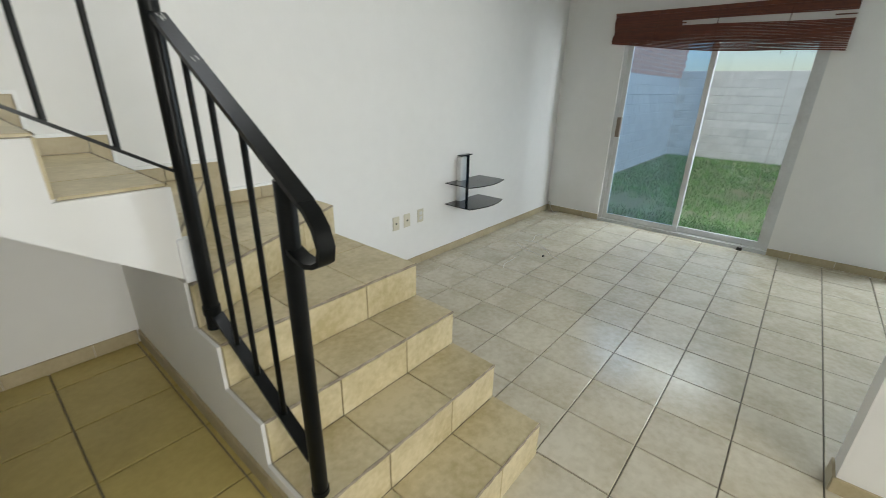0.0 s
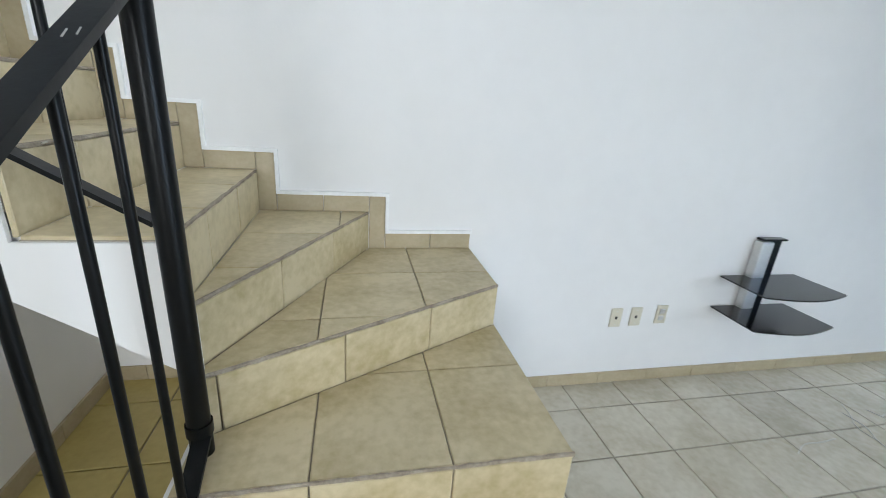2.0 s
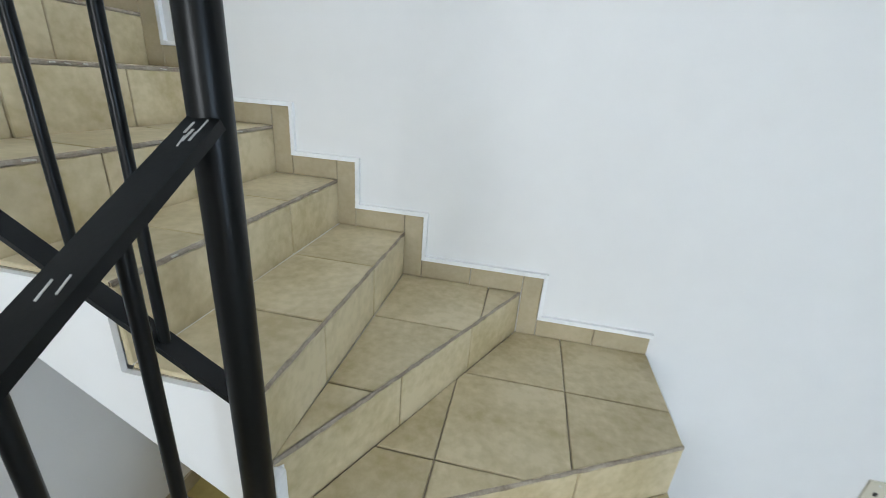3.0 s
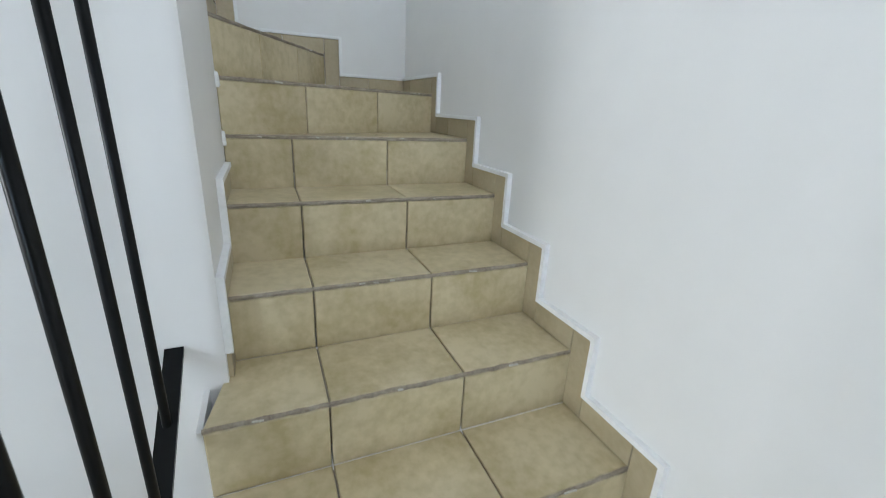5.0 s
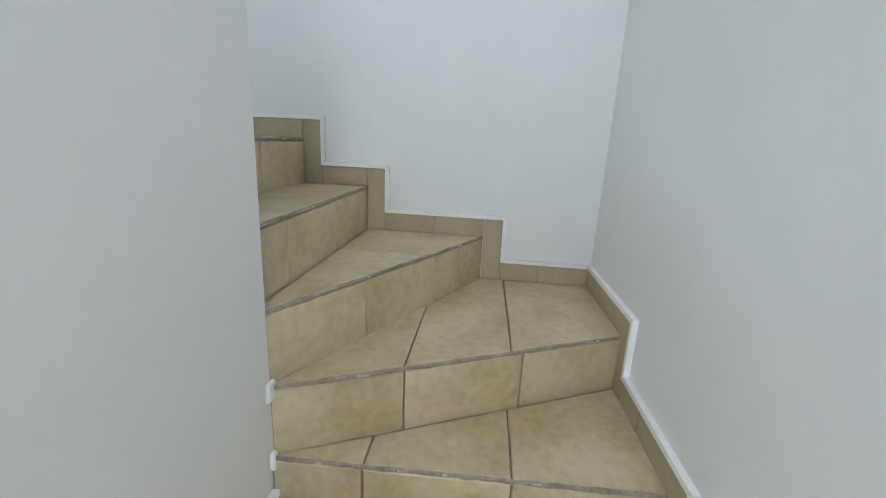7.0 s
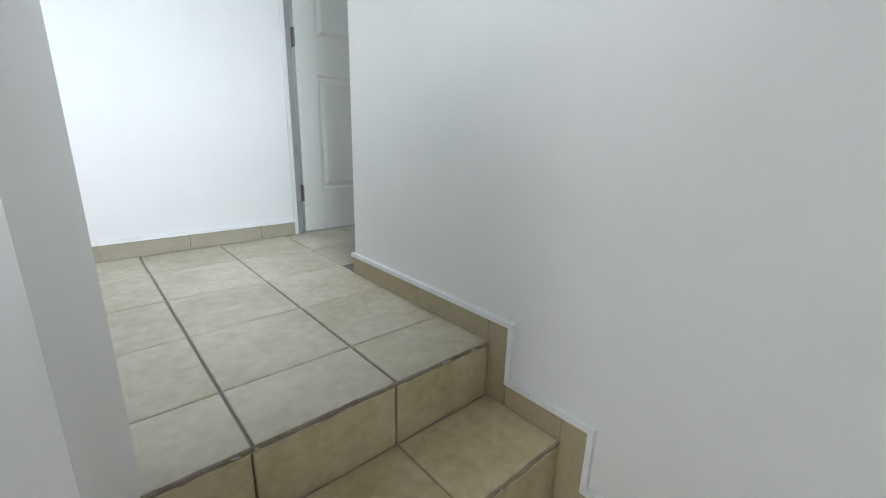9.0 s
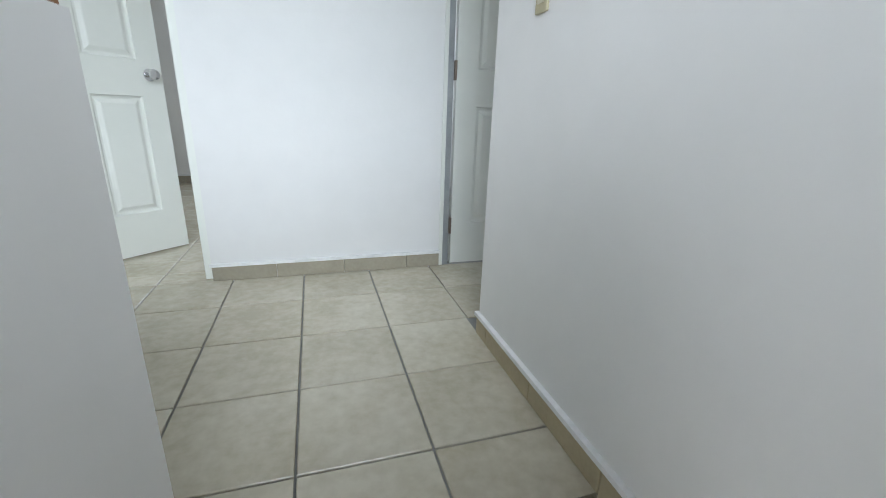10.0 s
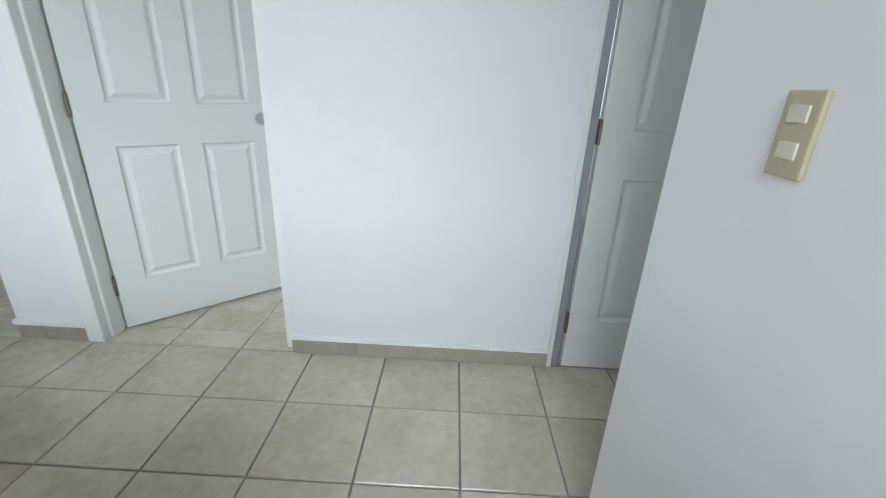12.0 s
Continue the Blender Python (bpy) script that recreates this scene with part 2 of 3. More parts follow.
def tiling(poly, xs, ys, thick, m, mat, parent, name="tile", gap=JOINT):
    for c in cells(poly, xs, ys):
        c = inset(c, gap / 2)
        if c:
            piece(name, c, thick, m, mat, parent)


def lines(origin, lo, hi, step=TILE):
    k = math.ceil((lo - origin) / step)
    out = []
    while origin + k * step < hi:
        if lo + 0.02 < origin + k * step < hi - 0.02:
            out.append(origin + k * step)
        k += 1
    return out


def rect(x0, x1, y0, y1):
    return [(x0, y0), (x1, y0), (x1, y1), (x0, y1)]


def structure(name, bm, mat, label, category="wall"):
    return tagged(part(name, bm, mat), label, category, kind="structure")


# ---- large structure ----
CY, XE, XT, YW = -1.228, -0.757, -0.742, -0.888
TOP, CEILING = 16 * H, 16 * H + 2.45
LOW = 0.22
# the slot above z 4.25 is invented, out of view, to admit the north lamp
structure("wall_north", boxes((-2.37, 4.8, 0, 0.15, -0.1, 4.25), (-2.37, -2.2, 0, 0.15, 4.25, CEILING), (0.85, 4.8, 0, 0.15, 4.25, CEILING), (-2.2, 0.85, 0, 0.15, 5.1, CEILING)), WALL, "plain white painted wall behind the stairs")
XW = 4.655
structure("wall_east", boxes((XW, XW + 0.15, -0.7, 0, -0.1, 2.62), (XW, XW + 0.15, -3.5, -2.45, -0.1, 2.62), (XW, XW + 0.15, -6.0, -5.2, -0.1, 2.62),
                             (XW, XW + 0.15, -2.45, -0.7, 2.1, 2.62), (XW, XW + 0.15, -5.2, -3.5, 2.1, 2.62)), WALL, "white painted wall with two sliding garden doors")
# out of view; its opening is made up to go with the kitchen fill
structure("wall_south", boxes((-2.6, -1.2, -6.15, -6.0, -0.1, 2.62), (0.4, 4.8, -6.15, -6.0, -0.1, 2.62), (-1.2, 0.4, -6.15, -6.0, -0.1, 1.1), (-1.2, 0.4, -6.15, -6.0, 2.2, 2.62)), WALL, "plain white wall, unseen, with an opening added for light")
structure("wall_west_lower", boxes((-2.6, -2.45, -6.0, -1.4, 0.0, 2.62), (-2.6, -0.905, -1.4, -1.25, 0, 2.62)), WALL, "plain white painted wall")
structure("wall_partition", boxes((1.52, 1.64, -6.0, -2.91, -0.05, 2.62)), WALL, "white painted end of a partition wall")
structure("wall_under_stairs", boxes((-0.905, XE, YW, 0.0, LOW - 0.1, 1.40)), WALL, "white painted wall under the stairs")
structure("wall_stair_end", boxes((-0.905, XE, -1.95, -1.265, LOW - 0.1, TOP - 0.18), (-0.905, XE, -1.265, YW, LOW - 0.1, 1.42), (-0.905, XT, -1.265, YW, 1.42, 3.712)), WALL, "white painted wall beside the upper flight")
structure("wall_stair_core", prism([(-1.383, CY, 1.2), (-0.905, CY, 1.2), (-0.905, YW, 1.2), (-1.337, YW, 1.2)], (0, 0, 3.712 - 1.2)), WALL, "white painted half wall round the stairwell")
structure("wall_west_upper", boxes((-2.37, -2.222, -1.95, 0.0, 1.0, CEILING)), WALL, "white painted wall beside the top steps")
# unseen end of the hall; the opening is assumed, for the hall fill
structure("wall_hall_return", boxes((-4.75, -2.37, -1.0, -0.88, TOP - 0.1, CEILING), (-4.75, -4.6, -2.875, -1.0, TOP - 0.1, TOP + 0.65), (-4.75, -4.6, -2.875, -1.0, TOP + 1.95, CEILING), (-4.75, -4.6, -2.875, -2.56, TOP + 0.65, TOP + 1.95), (-4.75, -4.6, -1.14, -1.0, TOP + 0.65, TOP + 1.95)), WALL, "unseen white wall closing the hall, with an opening added for light")
YF = -2.735
structure("wall_hall", boxes((-2.285, -1.13, YF - 0.14, YF, TOP - 0.1, CEILING), (-0.19, 0.13, YF - 0.14, YF, TOP - 0.1, CEILING), (-1.13, -0.19, YF - 0.14, YF, TOP + 2.1, CEILING),
                             (-3.2, -2.285, YF - 0.14, YF, TOP + 2.1, CEILING), (-4.6, -3.2, YF - 0.14, YF, TOP - 0.1, CEILING), (0.0, 0.13, -3.4, YF - 0.14, TOP - 0.1, CEILING)), WALL, "bright white painted hall wall with door openings")
structure("wall_far_room", boxes((0.13, 0.8, -3.52, -3.4, TOP - 0.1, CEILING), (1.88, 3.95, -3.52, -3.4, TOP - 0.1, CEILING), (0.8, 1.88, -3.52, -3.4, TOP + 2.1, CEILING),
                                 (3.8, 3.95, -5.3, -3.52, TOP - 0.1, CEILING)), WALL, "painted wall round the far bedroom")
structure("wall_far_window", boxes((0.25, 1.9, -5.35, -5.2, TOP - 0.1, CEILING), (2.9, 3.95, -5.35, -5.2, TOP - 0.1, CEILING), (1.9, 2.9, -5.35, -5.2, TOP - 0.1, TOP + 0.9), (1.9, 2.9, -5.35, -5.2, TOP + 1.9, CEILING)), WALL, "painted bedroom wall with a window opening")
structure("wall_bedroom", boxes((-3.35, -3.0, -6.15, -6.0, TOP - 0.1, CEILING), (-1.6, 0.25, -6.15, -6.0, TOP - 0.1, CEILING), (-3.0, -1.6, -6.15, -6.0, TOP - 0.1, TOP + 0.8), (-3.0, -1.6, -6.15, -6.0, TOP + 2.0, CEILING),
                                (-3.35, -3.2, -6.0, -2.875, TOP - 0.1, CEILING), (0.1, 0.25, -6.0, -3.525, TOP - 0.1, CEILING)), WALL, "white bedroom wall with a window opening")
# never in view; opening invented so the sky reaches the hall
structure("wall_hall_end", boxes((2.55, 2.7, -3.4, -2.55, TOP - 0.1, CEILING), (2.55, 2.7, -1.35, -1.1, TOP - 0.1, CEILING), (2.55, 2.7, -2.55, -1.35, TOP - 0.1, TOP + 0.8), (2.55, 2.7, -2.55, -1.35, TOP + 2.1, CEILING)), WALL, "unseen white hall end wall with an opening added for light")
# unseen east side; the gap at TOP + 1.0 is made up for the stairwell fill
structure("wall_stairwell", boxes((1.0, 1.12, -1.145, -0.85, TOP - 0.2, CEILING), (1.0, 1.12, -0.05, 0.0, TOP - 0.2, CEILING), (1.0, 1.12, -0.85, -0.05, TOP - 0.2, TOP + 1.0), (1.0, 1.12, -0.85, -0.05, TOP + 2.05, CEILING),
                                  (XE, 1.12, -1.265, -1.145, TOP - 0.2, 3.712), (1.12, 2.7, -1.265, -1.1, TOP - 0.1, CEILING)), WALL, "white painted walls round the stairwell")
structure("ceiling_lower", boxes((1.0, 4.8, -6.15, 0, 2.62, TOP - 0.012), (-2.6, 1.0, -6.15, -1.265, 2.62, TOP - 0.012), (-4.75, -2.6, -6.15, 0.0, 2.62, TOP - 0.012), (-2.6, -2.37, -1.265, 0.0, 2.62, TOP - 0.012)), CEIL, "plain white painted ceiling", "ceiling")
structure("ceiling_upper", boxes((-4.8, 4.0, -6.2, 0.15, CEILING, CEILING + 0.15)), CEIL, "plain white painted upper ceiling", "ceiling")

# floors: a grout bed with tiles laid on it
floor_living = structure("floor_living", boxes((-0.06, XW + 0.1, -6.0, 0, -0.15, -0.008)), GROUT, "cream ceramic tiled living room floor", "floor")
floor_low = structure("floor_under_stairs", boxes((-2.5, -0.06, -2.05, 0, -0.1, LOW - 0.008), (-2.5, 0.55, -6.0, -2.3, -0.1, 0.02)), GROUT, "tan ceramic tiled floor under the stairs", "floor")
floor_hall = structure("floor_hall", boxes((-2.37, 2.6, -3.4, -1.19, TOP - 0.011, TOP - 0.008), (-4.6, -2.37, YF, -1.0, TOP - 0.011, TOP - 0.008)), GROUTG, "cream ceramic tiled upstairs hall floor", "floor")
floor_rooms = structure("floor_bedrooms", boxes((-3.25, 0.2, -6.0, -2.74, TOP - 0.0115, TOP - 0.0085), (0.24, 3.9, -5.3, -3.4, TOP - 0.0115, TOP - 0.0085)), GROUTG, "cream ceramic tiled bedroom floor", "floor")

# ---- staircase ----
stairs = thing("staircase", "winding staircase clad in beige ceramic tile", "staircase")
IN1, OUT1 = -0.06, 0.9
YI = -0.93
NOSE = {1: ((IN1, -1.9), (0.874, -1.9)), 2: ((IN1, -1.644), (0.883, -1.644)), 3: ((IN1, -1.384), (0.892, -1.384)), 4: ((IN1, -1.131), (OUT1, -1.131)),
        5: ((IN1, -0.965), (OUT1, -0.452)), 6: ((-0.05, -0.925), (0.405, 0.0)), 7: ((-0.055, YI), (-0.065, 0.0)), 8: ((-0.33, YI), (-0.337, 0.0)),
        9: ((-0.59, YI), (-0.593, 0.0)), 10: ((-0.835, -0.887), (-0.845, 0.0)), 11: ((-1.082, -0.887), (-1.092, 0.0)), 12: ((-1.325, -0.887), (-1.35, 0.0)),
        13: ((-1.332, -0.887), (-1.765, 0.0)), 14: ((-1.337, -0.8935), (-2.222, -0.44)), 15: ((-1.341, -0.92), (-2.222, -0.92)), 16: ((-1.372, -1.182), (-2.222, -1.182))}
FAR = {4: [], 5: [(OUT1, 0.0)], 13: [(-2.222, 0.0)]}
XJ, YJ = (0.232, 0.575), (-0.342, -0.678)


def tread(k):
    a, b = NOSE[k]
    c, d = NOSE[k + 1]
    return [a, b, *FAR.get(k, []), d, c]


def step(k):
    a, b = (Vector(p) for p in NOSE[k])
    z = k * H
    along = (b - a).normalized()
    back = Vector((-along.y, along.x))
    if k < 16:
        poly = tread(k)
        if area(poly) < 0:
            poly = poly[::-1]
    else:
        poly = [tuple(a), tuple(b), (-2.222, -1.3), (-1.372, -1.3)]
        poly = poly if area(poly) > 0 else poly[::-1]
    middle = Vector((sum(p[0] for p in poly) / len(poly), sum(p[1] for p in poly) / len(poly)))
    if (middle - (a + b) / 2).dot(back) < 0:
        back = -back
    low = 0.0 if k < 7 else (k - 1) * H + 0.05
    base = [(p[0], p[1]) for p in poly]

    # the core stands back behind the riser tiles
    shifted = []
    for p in base:
        q = Vector(p)
        if min((q - a).length, (q - b).length) < 0.001:
            q = q + back * 0.011
        shifted.append((q.x, q.y, low))
    core = part("step", prism(shifted, (0, 0, z - 0.009 - low)), GROUTS, stairs, "tiled step with worn grout at the nosing")
    flat = Matrix.Translation((0, 0, z - 0.009))
    if k < 5:
        xs, ys = XJ, ((-0.737,) if k == 4 else ())
    elif k == 5:
        xs, ys = (0.232, 0.58), (-0.315, -0.68)
    elif k < 14:
        xs, ys = ((0.28,) if k == 6 else ()), ((-0.345, -0.615) if k == 13 else YJ)
    else:
        xs, ys = (-1.885, -1.55), ()
    laid = [tuple(Vector(p) + back * 0.004) if min((Vector(p) - a).length, (Vector(p) - b).length) < 0.001 else p for p in poly]
    if k < 16:
        tiling(laid, xs, ys, 0.009, flat, TILES, core, "tread_tile", 0.004)
    rnd, bead, n, rows = random.Random(k), bmesh.new(), 40, []
    for i in range(n + 1):
        p = a + (b - a) * (i / n)
        front, rear, dip = p - back * rnd.uniform(-0.0012, 0.0014), p + back * rnd.uniform(0.003, 0.0068), rnd.uniform(-0.002, 0.0008)
        rows.append([bead.verts.new(v) for v in ((front.x, front.y, z - rnd.uniform(0.007, 0.0115)), (front.x, front.y, z - 0.002 + dip), (p.x + back.x * 0.003, p.y + back.y * 0.003, z + 0.0008 + dip), (rear.x, rear.y, z + 0.0006 + dip * 0.3), (rear.x, rear.y, z - 0.010))])
    for r, s in zip(rows, rows[1:]):
        for i in range(4):
            bead.faces.new((r[i], r[i + 1], s[i + 1], s[i]))
    part("nosing_grout", bead, EDGE, core, "uneven grey grout along the step edge")
    for i in range(rnd.randint(2, 4) if k > 7 else 0):
        f, w = rnd.uniform(0.04, 0.96), rnd.uniform(0.006, 0.03)
        p, q = a + (b - a) * f, a + (b - a) * f + along * w
        part("plaster_crumb", beam(bmesh.new(), (p.x - back.x * 0.001, p.y - back.y * 0.001, z - 0.004), (q.x - back.x * 0.001, q.y - back.y * 0.001, z - rnd.uniform(0.002, 0.008)), rnd.uniform(0.002, 0.005), 0.003, (back.x, back.y, 0)), EDGEW, core, "dried white plaster on the edge")
    # riser tiles, set upright in front of the core
    n, length = -back, (b - a).length
    u, o = along, a
    m = Matrix(((u.x, 0, n.x, o.x - n.x * 0.010), (u.y, 0, n.y, o.y - n.y * 0.010), (0, 1, 0, (k - 1) * H), (0, 0, 0, 1)))
    if k < 5:
        js = [x - a.x for x in XJ]
    elif k == 5:
        js = [0.07, 0.42, 0.75]
    elif k == 6:
        js = [0.37, 0.70]
    elif k < 13:
        js = [-a.y + YJ[1], -a.y + YJ[0]]
    elif k == 15 or k == 16:
        js = [0.178, 0.513]
    else:
        js = [length - 0.68, length - 0.345]
    tiling(rect(0, length, -0.006, H - 0.0095), js, (), 0.010, m, TILES, core, "riser_tile", 0.004)
    return core


for k in range(1, 17):
    step(k)

# white plaster sides, soffit and inner end
SOFFIT = lambda x: 0.874 - 0.67 * (x + 0.05)
side = [(IN1, -1.885, 0.0)]
for k in range(1, 5):
    y0, y1 = NOSE[k][0][1] + 0.01, (NOSE[k + 1][0][1] + 0.01 if k < 4 else YI)
    side += [(IN1, y0, k * H - 0.012), (IN1, y1, k * H - 0.012)]
side += [(IN1, YI, 0.87), (IN1, 0.0, 0.87), (IN1, 0.0, 0.0)]
part("plaster_side", prism(side, (-0.012, 0, 0)), WALL, stairs, "white plastered side under the steps")
free = [(0.868, -1.885, 0.0)]
for k in range(1, 5):
    free += [(NOSE[k][1][0] - 0.004, NOSE[k][1][1] + 0.01, k * H - 0.012), (NOSE[k + 1][1][0] - 0.004, NOSE[k + 1][1][1] + 0.01, k * H - 0.012)]
free += [(OUT1, NOSE[5][1][1] + 0.01, 5 * H - 0.012), (OUT1, 0.0, 5 * H - 0.012), (OUT1, 0.0, 0.0)]
part("plaster_side", prism(free, (0.006, 0, 0)), WALL, stairs, "white plastered side under the steps")
part("soffit", prism([(IN1 + 0.02, YI + 0.012, SOFFIT(IN1 + 0.02)), (-1.36, YI + 0.012, SOFFIT(-1.36)), (-1.36, YI + 0.012, SOFFIT(-1.36) + 0.16), (IN1 + 0.02, YI + 0.012, SOFFIT(IN1 + 0.02) + 0.16)], (0, -YI - 0.012, 0)), WALL, stairs, "sloping white plastered underside")
face = [(IN1 + 0.01, YI, SOFFIT(IN1) - 0.004), (XE, YI, SOFFIT(XE) - 0.004)]
face += [(XE, YI, 9 * H - 0.012), (-0.6, YI, 9 * H - 0.012), (-0.6, YI, 8 * H - 0.012), (-0.342, YI, 8 * H - 0.012), (-0.342, YI, 7 * H - 0.012), (IN1 + 0.01, YI, 7 * H - 0.012)]
part("stringer", prism(face, (0, -0.012, 0)), WALL, stairs, "white plastered outer face of the flight")
part("plaster_end", boxes((-0.07, -0.025, -0.955, -0.918, 5 * H, 6 * H - 0.014), bevel=0.006), BEAD, stairs, "white plastered inner corner")

for k in (12, 13):
    lump = boxes((-1.352, -1.318, YW - 0.012, YW + 0.010, k * H - 0.035, k * H + 0.012), bevel=0.008)
    for v in lump.verts:
        v.co += Vector(noise.noise_vector(v.co * 60)) * 0.004
    smooth(part("plaster_lump", lump, BEAD, stairs, "lump of white plaster at the wall corner"), 60)

# ---- skirting ----
skirting = thing("baseboard_stairs", "tan tile skirting stepping up beside the stairs", "baseboard", kind="structure")
skirting_rooms = thing("baseboard_rooms", "tan tile skirting along the white walls", "baseboard", kind="structure")


def skirt_piece(p, q, z0, z1, normal, parent):
    """A straight piece between p and q on a wall whose face looks along normal; its paint line lies on top."""
    p, q, n = Vector(p), Vector(q), Vector(normal)
    u = (q - p).normalized()
    m = Matrix(((u.x, 0, n.x, p.x), (u.y, 0, n.y, p.y), (0, 1, 0, 0), (0, 0, 0, 1)))
    outline = inset(rect(0.0, (q - p).length, z0, z1), 0.0012)
    if outline:
        piece("skirting_tile", outline, 0.011, m, SKIRTG if z0 > TOP - 0.01 and parent is skirting_rooms else SKIRTT, parent, 0.0015)


def paint_line(points, normal, parent, wide=0.015):
    """A raised lip of white paint that follows the top of the skirting."""
    bm = bmesh.new()
    n = Vector((*normal, 0))
    for a, b in zip(points, points[1:]):
        a, b = Vector(a), Vector(b)
        d = (b - a).normalized()
        ext = d * (wide / 2 if abs(d.z) < 0.5 else -wide / 2)
        beam(bm, a - ext + n * 0.0085, b + ext + n * 0.0085, wide, 0.017, n)
    part("paint_lip", bm, BEAD, parent, "white painted lip above the tiles")


def skirt_run(p, q, z, normal, parent=None, lip=True):
    parent = parent or skirting_rooms
    p, q = Vector(p), Vector(q)
    d, u, s = (q - p).length, (q - p).normalized(), 0.0
    first = 0.19
    while s < d - 0.005:
        e = min(d, s + (first if s == 0 else TILE))
        skirt_piece(p + u * s, p + u * e, z, z + SKIRT, normal, parent)
        s = e
    if lip:
        nz = z + SKIRT + 0.007
        paint_line([(*p, nz), (*q, nz)], normal, parent)


def skirt_steps(first, last, place, normal, start, end, sign):
    """Skirting that climbs with the steps: place(s) is the wall point at s, sign the sense of s when going up."""
    path = []
    stops = [(k, NS[k]) for k in range(first, last + 1)]
    s, z = start, (first - 1) * H
    path.append((*place(s), z + SKIRT + 0.007))
    for k, nose in stops:
        turn = nose - sign * SKIRT
        if abs(turn - s) > 0.01:
            cells_at = [s]
            while abs(turn - cells_at[-1]) > 0.24:
                cells_at.append(cells_at[-1] + sign * 0.2)
            cells_at.append(turn)
            for a, b in zip(cells_at, cells_at[1:]):
                skirt_piece(place(a), place(b), z, z + SKIRT, normal, skirting)
        skirt_piece(place(turn), place(nose), z, k * H + SKIRT, normal, skirting)
        path += [(*place(turn - sign * 0.007), z + SKIRT + 0.007), (*place(turn - sign * 0.007), k * H + SKIRT + 0.007)]
        s, z = nose, k * H
    cells_at = [s]
    while abs(end - cells_at[-1]) > 0.36:
        cells_at.append(cells_at[-1] + sign * TILE)
    for a, b in zip(cells_at, cells_at[1:] + [end]):
        skirt_piece(place(a), place(b), z, z + SKIRT, normal, skirting)
    path.append((*place(end), z + SKIRT + 0.007))
    paint_line(path, normal, skirting)


NS = {k: NOSE[k][1][0] for k in range(6, 14)}
skirt_steps(6, 13, lambda s: (s, 0.0), (0, -1), 0.895, -2.222, -1)
NS = {k: NOSE[k][1][1] for k in range(14, 17)}
skirt_steps(14, 16, lambda s: (-2.222, s), (1, 0), -0.011, -1.95, -1)
NS = {k: NOSE[k][0][0] for k in range(10, 14)}
skirt_steps(10, 11, lambda s: (s, YW), (0, 1), XE - 0.002, -1.315, -1)

skirt_run((XW, 0), (0.91, 0), 0.0, (0, -1), lip=False)
skirt_run((XW, -0.7), (XW, -0.011), 0.0, (-1, 0), lip=False)
skirt_run((XW, -3.5), (XW, -2.45), 0.0, (-1, 0), lip=False)
skirt_run((1.52, -6.0), (1.52, -2.9), 0.0, (-1, 0), lip=False)
skirt_run((1.515, -2.91), (1.645, -2.91), 0.0, (0, 1), lip=False)
skirt_run((-0.085, 0), (XE, 0), LOW, (0, -1), lip=False)
skirt_run((IN1 - 0.012, -1.9), (IN1 - 0.012, -0.011), LOW, (-1, 0), lip=False)
skirt_run((XE, -1.9), (XE, -0.011), LOW, (1, 0), lip=False)
skirt_run((-2.285, YF), (-1.13, YF), TOP, (0, 1))
skirt_run((-0.19, YF), (0.13, YF), TOP, (0, 1))
skirt_run((-3.2, -6.0), (0.1, -6.0), TOP, (0, 1))
skirt_run((0.25, -5.2), (3.8, -5.2), TOP, (0, 1), lip=False)
skirt_run((3.8, -5.19), (3.8, -3.53), TOP, (-1, 0), lip=False)
skirt_run((0.13, -3.4), (0.13, YF), TOP, (1, 0))

# ---- railing ----
railing = thing("stair_railing", "black painted steel stair railing with round posts", "railing", (-0.02, -1.58, 2 * H))


def rail_part(name, bm, label="", mat=None, parent=None):
    bm.transform(Matrix.Translation(-Vector(railing.location)))
    return part(name, bm, mat or BLACK, parent or railing, label)


XR, P2 = -0.015, (-0.024, -1.003)
Z1 = lambda y: 1.345 + (y + 1.594) * 0.63          # handrail, lower flight
B1 = lambda y: 0.492 + (y + 1.55) * 0.50        # bottom rail, lower flight
Z2 = lambda x: 2.137 - (x + 0.04) * 0.60          # handrail, upper flight
B2 = lambda x: 1.27 - (x + 0.045) * 0.595         # bottom rail, upper flight
YR = lambda x: -0.991 - (x + 0.024) * 0.010         # line of the upper flight
smooth(rail_part("post", tube(tube(bmesh.new(), (XR, -1.596, 2 * H - 0.003), (XR, -1.596, 1.33), 0.024, 20), (XR, -1.596, 2 * H - 0.003), (XR, -1.596, 2 * H + 0.02), 0.027, 20)))
smooth(rail_part("post", tube(tube(bmesh.new(), (*P2, 0.655), (*P2, 2.15), 0.026, 22), (*P2, 0.76), (*P2, 0.79), 0.030, 22)))
rail_part("handrail", beam(bmesh.new(), (XR, -1.68, Z1(-1.68)), (XR, P2[1] - 0.02, Z1(P2[1] - 0.02)), 0.014, 0.044, (1, 0, 0)))
# the handrail's end rolls over and back to the post
curl, path = bmesh.new(), [(-1.66, Z1(-1.66)), (-1.70, Z1(-1.70) - 0.002), (-1.728, Z1(-1.728) - 0.018), (-1.742, Z1(-1.742) - 0.05), (-1.735, Z1(-1.735) - 0.088), (-1.712, Z1(-1.71) - 0.118), (-1.68, Z1(-1.68) - 0.145), (-1.64, Z1(-1.64) - 0.165), (-1.60, Z1(-1.60) - 0.175)]
rings = []
